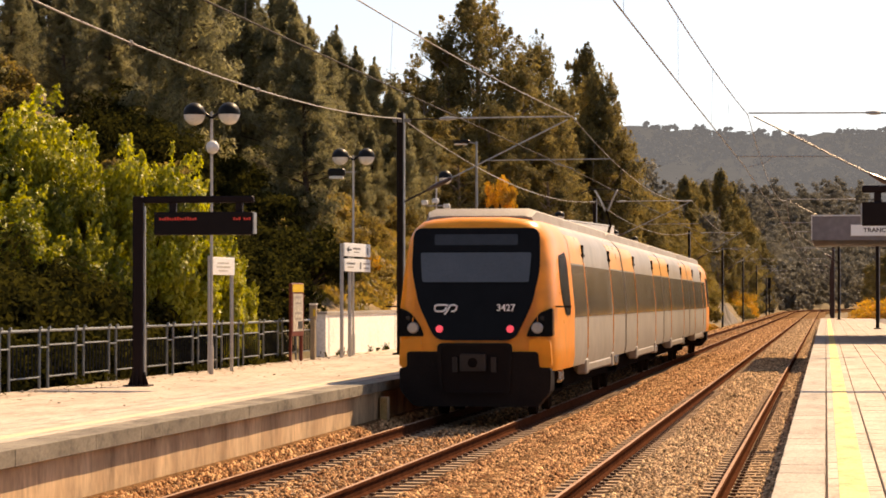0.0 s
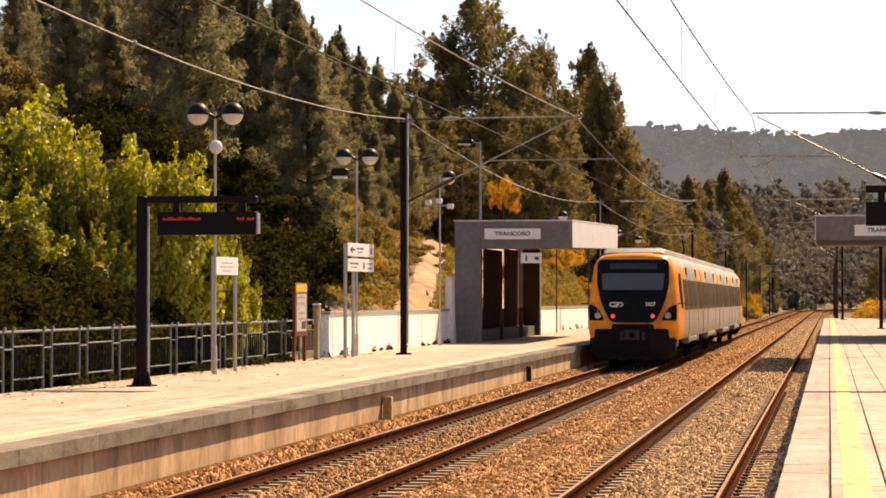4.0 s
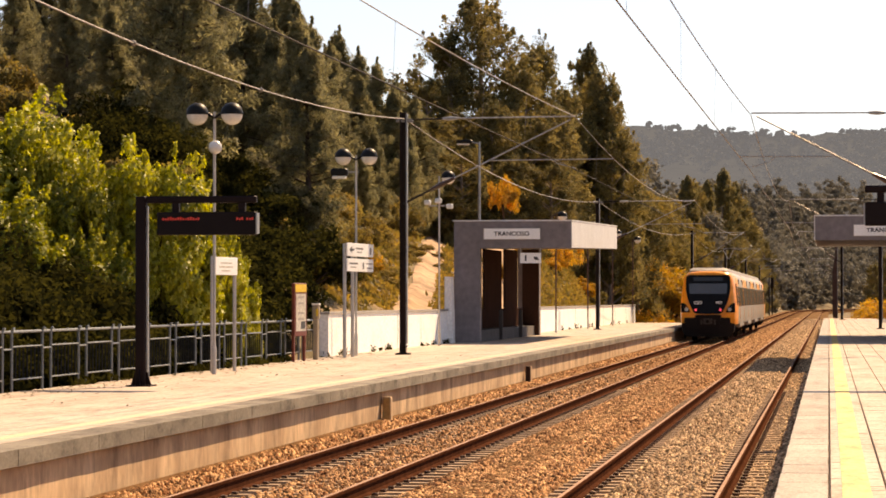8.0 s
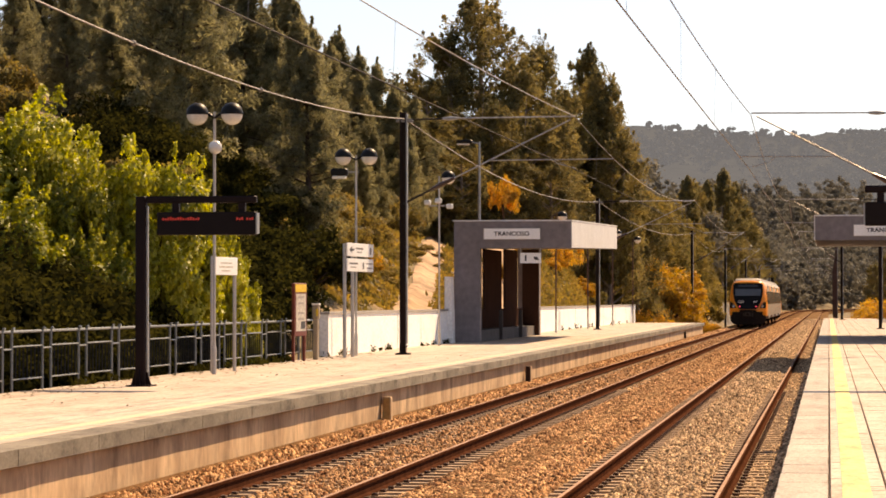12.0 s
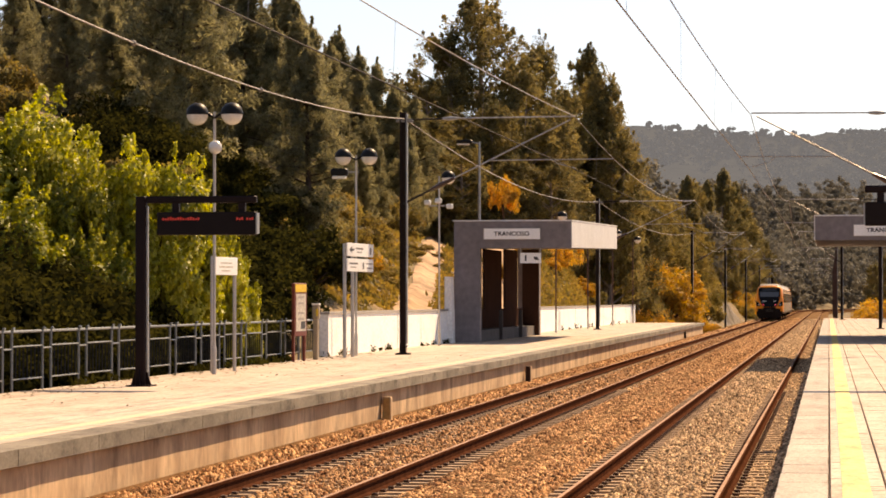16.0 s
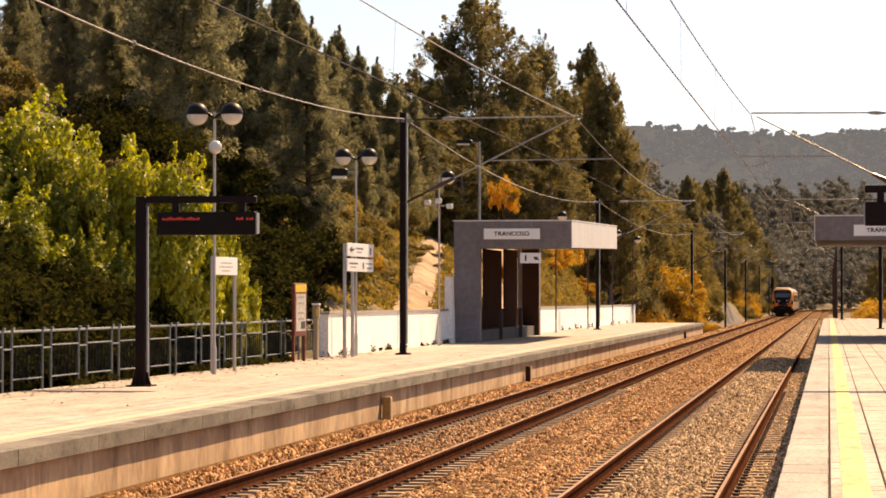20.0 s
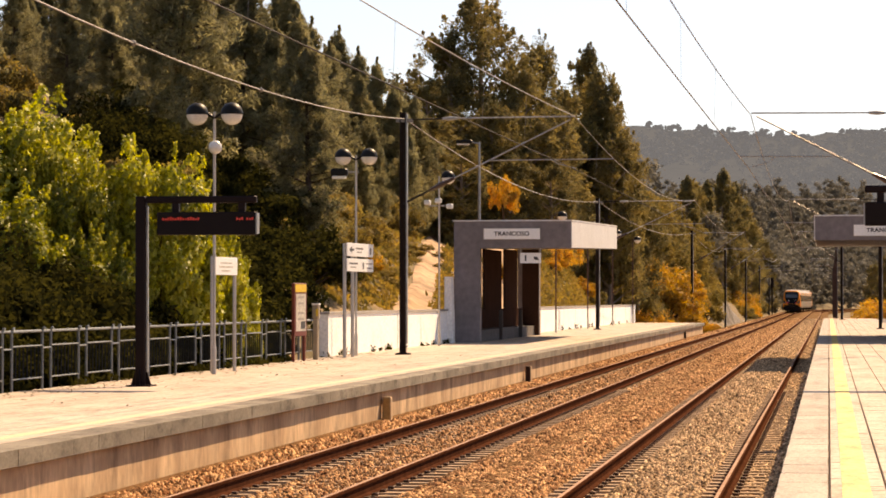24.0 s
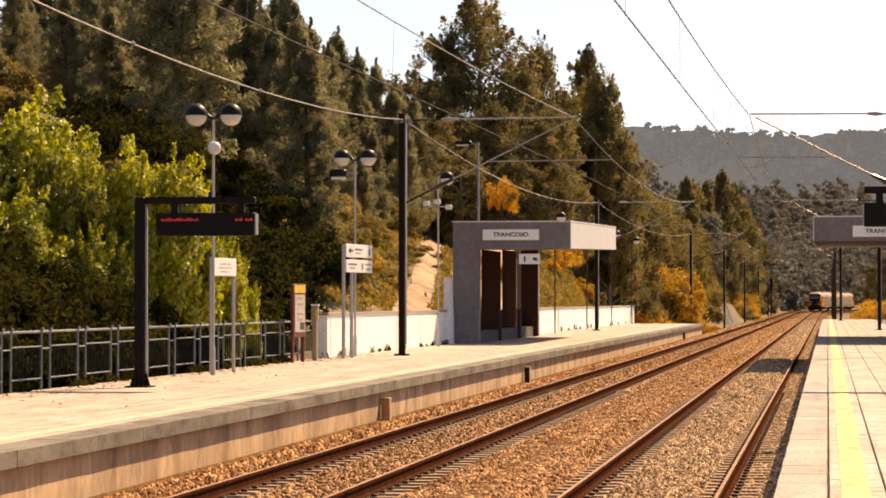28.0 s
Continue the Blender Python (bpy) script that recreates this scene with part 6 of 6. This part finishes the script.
for i in range(174):
    part("coping_slab", cop_r, M_COPING2, pn, "", pose(PR_EDGE + 0.002 * math.sin(i * 2.9), 17.0 + 1.123 * i, PR_TOP + 0.001 * math.sin(i * 1.3)))
for name, parent, a, b, y0, y1, z in (("yellow_line", pf, PL_EDGE - 0.92, PL_EDGE - 0.72, 25, 172, PL_TOP + 0.002), ("yellow_line", pn, 0.099, 0.317, 14, 208, PR_TOP + 0.004)):
    part(name, Solid().box(a, b, y0, y1, z - 0.012, z), M_WORNYELLOW if parent == pf else M_YELLOW, parent, "worn yellow safety line")
tile = Solid().box(0.008, 0.430, 0.008, 0.430, -0.03, 0, 0.006).mesh("tile")
n_t, rest = 0, Solid()
for j in range(440):
    for i in range(9 if j < 60 else 8):
        x, y = 0.002 + i * 0.438, 18 + j * 0.438
        if x > 3.8 or y > PR_END - 0.5:
            continue
        if j < 50 and i < 6:
            part("tile", tile, M_TILE, pn, "", pose(x, y, PR_TOP + 0.0008 * math.sin(i * 5.1 + j * 3.7)))
        else:
            z = PR_TOP + 0.0008 * math.sin(i * 5.1 + j * 3.7)
            rest.box(x + 0.008, x + 0.430, y + 0.008, y + 0.430, z - 0.03, z)
tagged(part("tile_field", rest, M_TILE, pn, "pale pinkish paving tiles", None, False), kind="stuff")
lt = Solid()
tile_l = Solid().box(0.004, 0.381, 0.004, 0.436, -0.03, 0, 0.006).mesh("tile")
for j in range(354):
    for i in range(12):
        x, y = PL_EDGE - 0.505 - 0.385 * (i + 1), 20 + j * 0.44
        if y < PL_END - 0.5:
            z = PL_TOP + 0.0006 * math.sin(i * 3.3 + j * 2.1)
            if 14 < j < 39:
                part("tile", tile_l, M_TILE, pf, "", pose(x, y, z))
                continue
            lt.box(x + 0.004, x + 0.381, y + 0.004, y + 0.436, z - 0.03, z)
tagged(part("tile_field", lt, M_TILE, pf, "pale sandy paving tiles", None, False), kind="stuff")

slp = Solid()
for a, b in ((-1.3, -0.55), (0.55, 1.3)):
    slp.loft([[(a, -0.13, -0.38), (b, -0.13, -0.38), (b, 0.13, -0.38), (a, 0.13, -0.38)], [(a + 0.02, -0.10, -0.176), (b - 0.02, -0.10, -0.176), (b - 0.02, 0.10, -0.176), (a + 0.02, 0.10, -0.176)]])
slp.box(-0.56, 0.56, -0.1, 0.1, -0.38, -0.20)
sl_m = slp.mesh("sleeper")
cl_m = Solid().box(-0.04, 0.04, -0.045, 0.045, -0.176, -0.142, 0.012).mesh("rail_clip")
for cx, tr in ((TRACK_FAR, far_bed), (TRACK_NEAR, near_bed)):
    for i in range(78):
        y = 24 + 0.6 * i
        sl = part("sleeper", sl_m, M_SLEEPER, tr, "", pose(cx, y, 0.002 * math.sin(i)))
        if i < 75:
            for sx in (-0.87, 0.87):
                for d in (-0.12, 0.12):
                    part("rail_clip", cl_m, M_CLIP, sl, "", pose(sx + d, 0, 0))
    more = Solid()
    for i in range(78, 380):
        y = 24 + 0.6 * i
        more.box(cx - 1.3, cx + 1.3, y - 0.12, y + 0.12, -0.33, -0.212)
    tagged(part("sleeper_row", more, M_SLEEPER, tr, "concrete sleepers", None, False), kind="stuff")


def stones(name, spans, seed, material, lab):
    """Loose ballast as one mesh of small angular stones; spans: x0, x1, y0, y1, count, height."""
    r = np.random.default_rng(seed)
    base = np.array([(1, 0, -0.2), (-0.5, 0.87, -0.2), (-0.5, -0.87, -0.2), (0.3, 0.4, 0.75), (-0.55, -0.1, 0.65), (0.35, -0.5, 0.6)])
    tri = np.array([(0, 1, 3), (1, 4, 3), (1, 2, 4), (2, 5, 4), (2, 0, 5), (0, 3, 5), (3, 4, 5)])
    vs = []
    for x0, x1, y0, y1, n, zf in spans:
        xy = np.stack([r.uniform(x0, x1, n), y0 + (y1 - y0) * (r.uniform(0, 1, n) * r.uniform(0, 1, n)) ** 1.3], 1)
        z = np.array([zf(x) for x in xy[:, 0]]) + r.uniform(-0.02, 0.025, n)
        a = r.uniform(0, 6.283, n)
        s = r.uniform(0.018, 0.042, n) * (1 + (xy[:, 1] - y0) / 190)
        p = base[None] * s[:, None, None] * r.uniform(0.65, 1.35, (n, 6, 3))
        c, q = np.cos(a)[:, None], np.sin(a)[:, None]
        px, py = p[:, :, 0] * c - p[:, :, 1] * q, p[:, :, 0] * q + p[:, :, 1] * c
        tl = r.normal(0, 0.5, n)[:, None]
        pz = p[:, :, 2] + px * tl * 0.6
        vs.append(np.stack([px + xy[:, :1], py + xy[:, 1:], pz + z[:, None]], 2))
    v = np.concatenate(vs)
    n = len(v)
    f = (tri[None] + 6 * np.arange(n)[:, None, None]).reshape(-1, 3)
    me = bpy.data.meshes.new(name)
    me.vertices.add(n * 6)
    me.vertices.foreach_set("co", v.reshape(-1))
    me.loops.add(len(f) * 3)
    me.loops.foreach_set("vertex_index", f.reshape(-1).astype(np.int32))
    me.polygons.add(len(f))
    me.polygons.foreach_set("loop_start", np.arange(0, len(f) * 3, 3, dtype=np.int32))
    me.update(calc_edges=True)
    me.materials.append(material)
    return tagged(new(name, me), lab, "gravel", kind="stuff")


def bed_z(cx):
    def z(x):
        d = abs(x - cx)
        return -0.205 - 0.045 * step01(d, 0.5, 0.62) + 0.11 * step01(d, 1.2, 1.5) + (0.10 * step01(cx - x, 1.25, 1.75) if cx == TRACK_FAR else 0)
    return z


stones("ballast_stones", [(-8.1, -7.42, 24, 340, 26000, bed_z(TRACK_FAR)), (-7.2, -5.68, 24, 340, 15000, bed_z(TRACK_FAR)), (-5.45, -3.9, 24, 340, 50000, bed_z(TRACK_FAR)),
                          (-4.3, -3.05, 24, 340, 40000, bed_z(TRACK_NEAR))], 5, M_STONE, "loose rust-brown ballast stones")
stones("ballast_stones", [(-2.9, -1.3, 24, 340, 46000, lambda x: -0.19 - 0.055 * step01(abs(x + 2.11), 0.5, 0.62)), (-1.18, -0.38, 24, 340, 20000, lambda x: -0.225 + 0.07 * step01(abs(x + 2.11), 1.2, 1.5))], 6, M_STONE2, "loose pale brown ballast stones")


# ---- what moves ----
TRAIN_AT = [(0, 48.8), (1, 56.3), (2, 65.8), (3, 76.3), (4.5, 94.0), (6, 114), (7, 128.4), (8, 143.6), (9, 160), (10, 177.5), (11, 196), (12, 215),
            (14.5, 262), (16, 293), (18, 335), (20, 377), (21.5, 410), (24, 470), (26, 518), (28, 565)]


def train_pose(s):
    x0, y0, _ = along(s, TRACK_FAR)
    x1, y1, _ = along(s + TRAIN_LEN, TRACK_FAR)
    a = math.atan2(x1 - x0, y1 - y0)
    return Matrix.Translation((x0, y0, climb(s))) @ Matrix.Rotation(-a, 4, "Z")


def motions():
    walk(train, [(t, train_pose(s)) for t, s in TRAIN_AT])


motions()
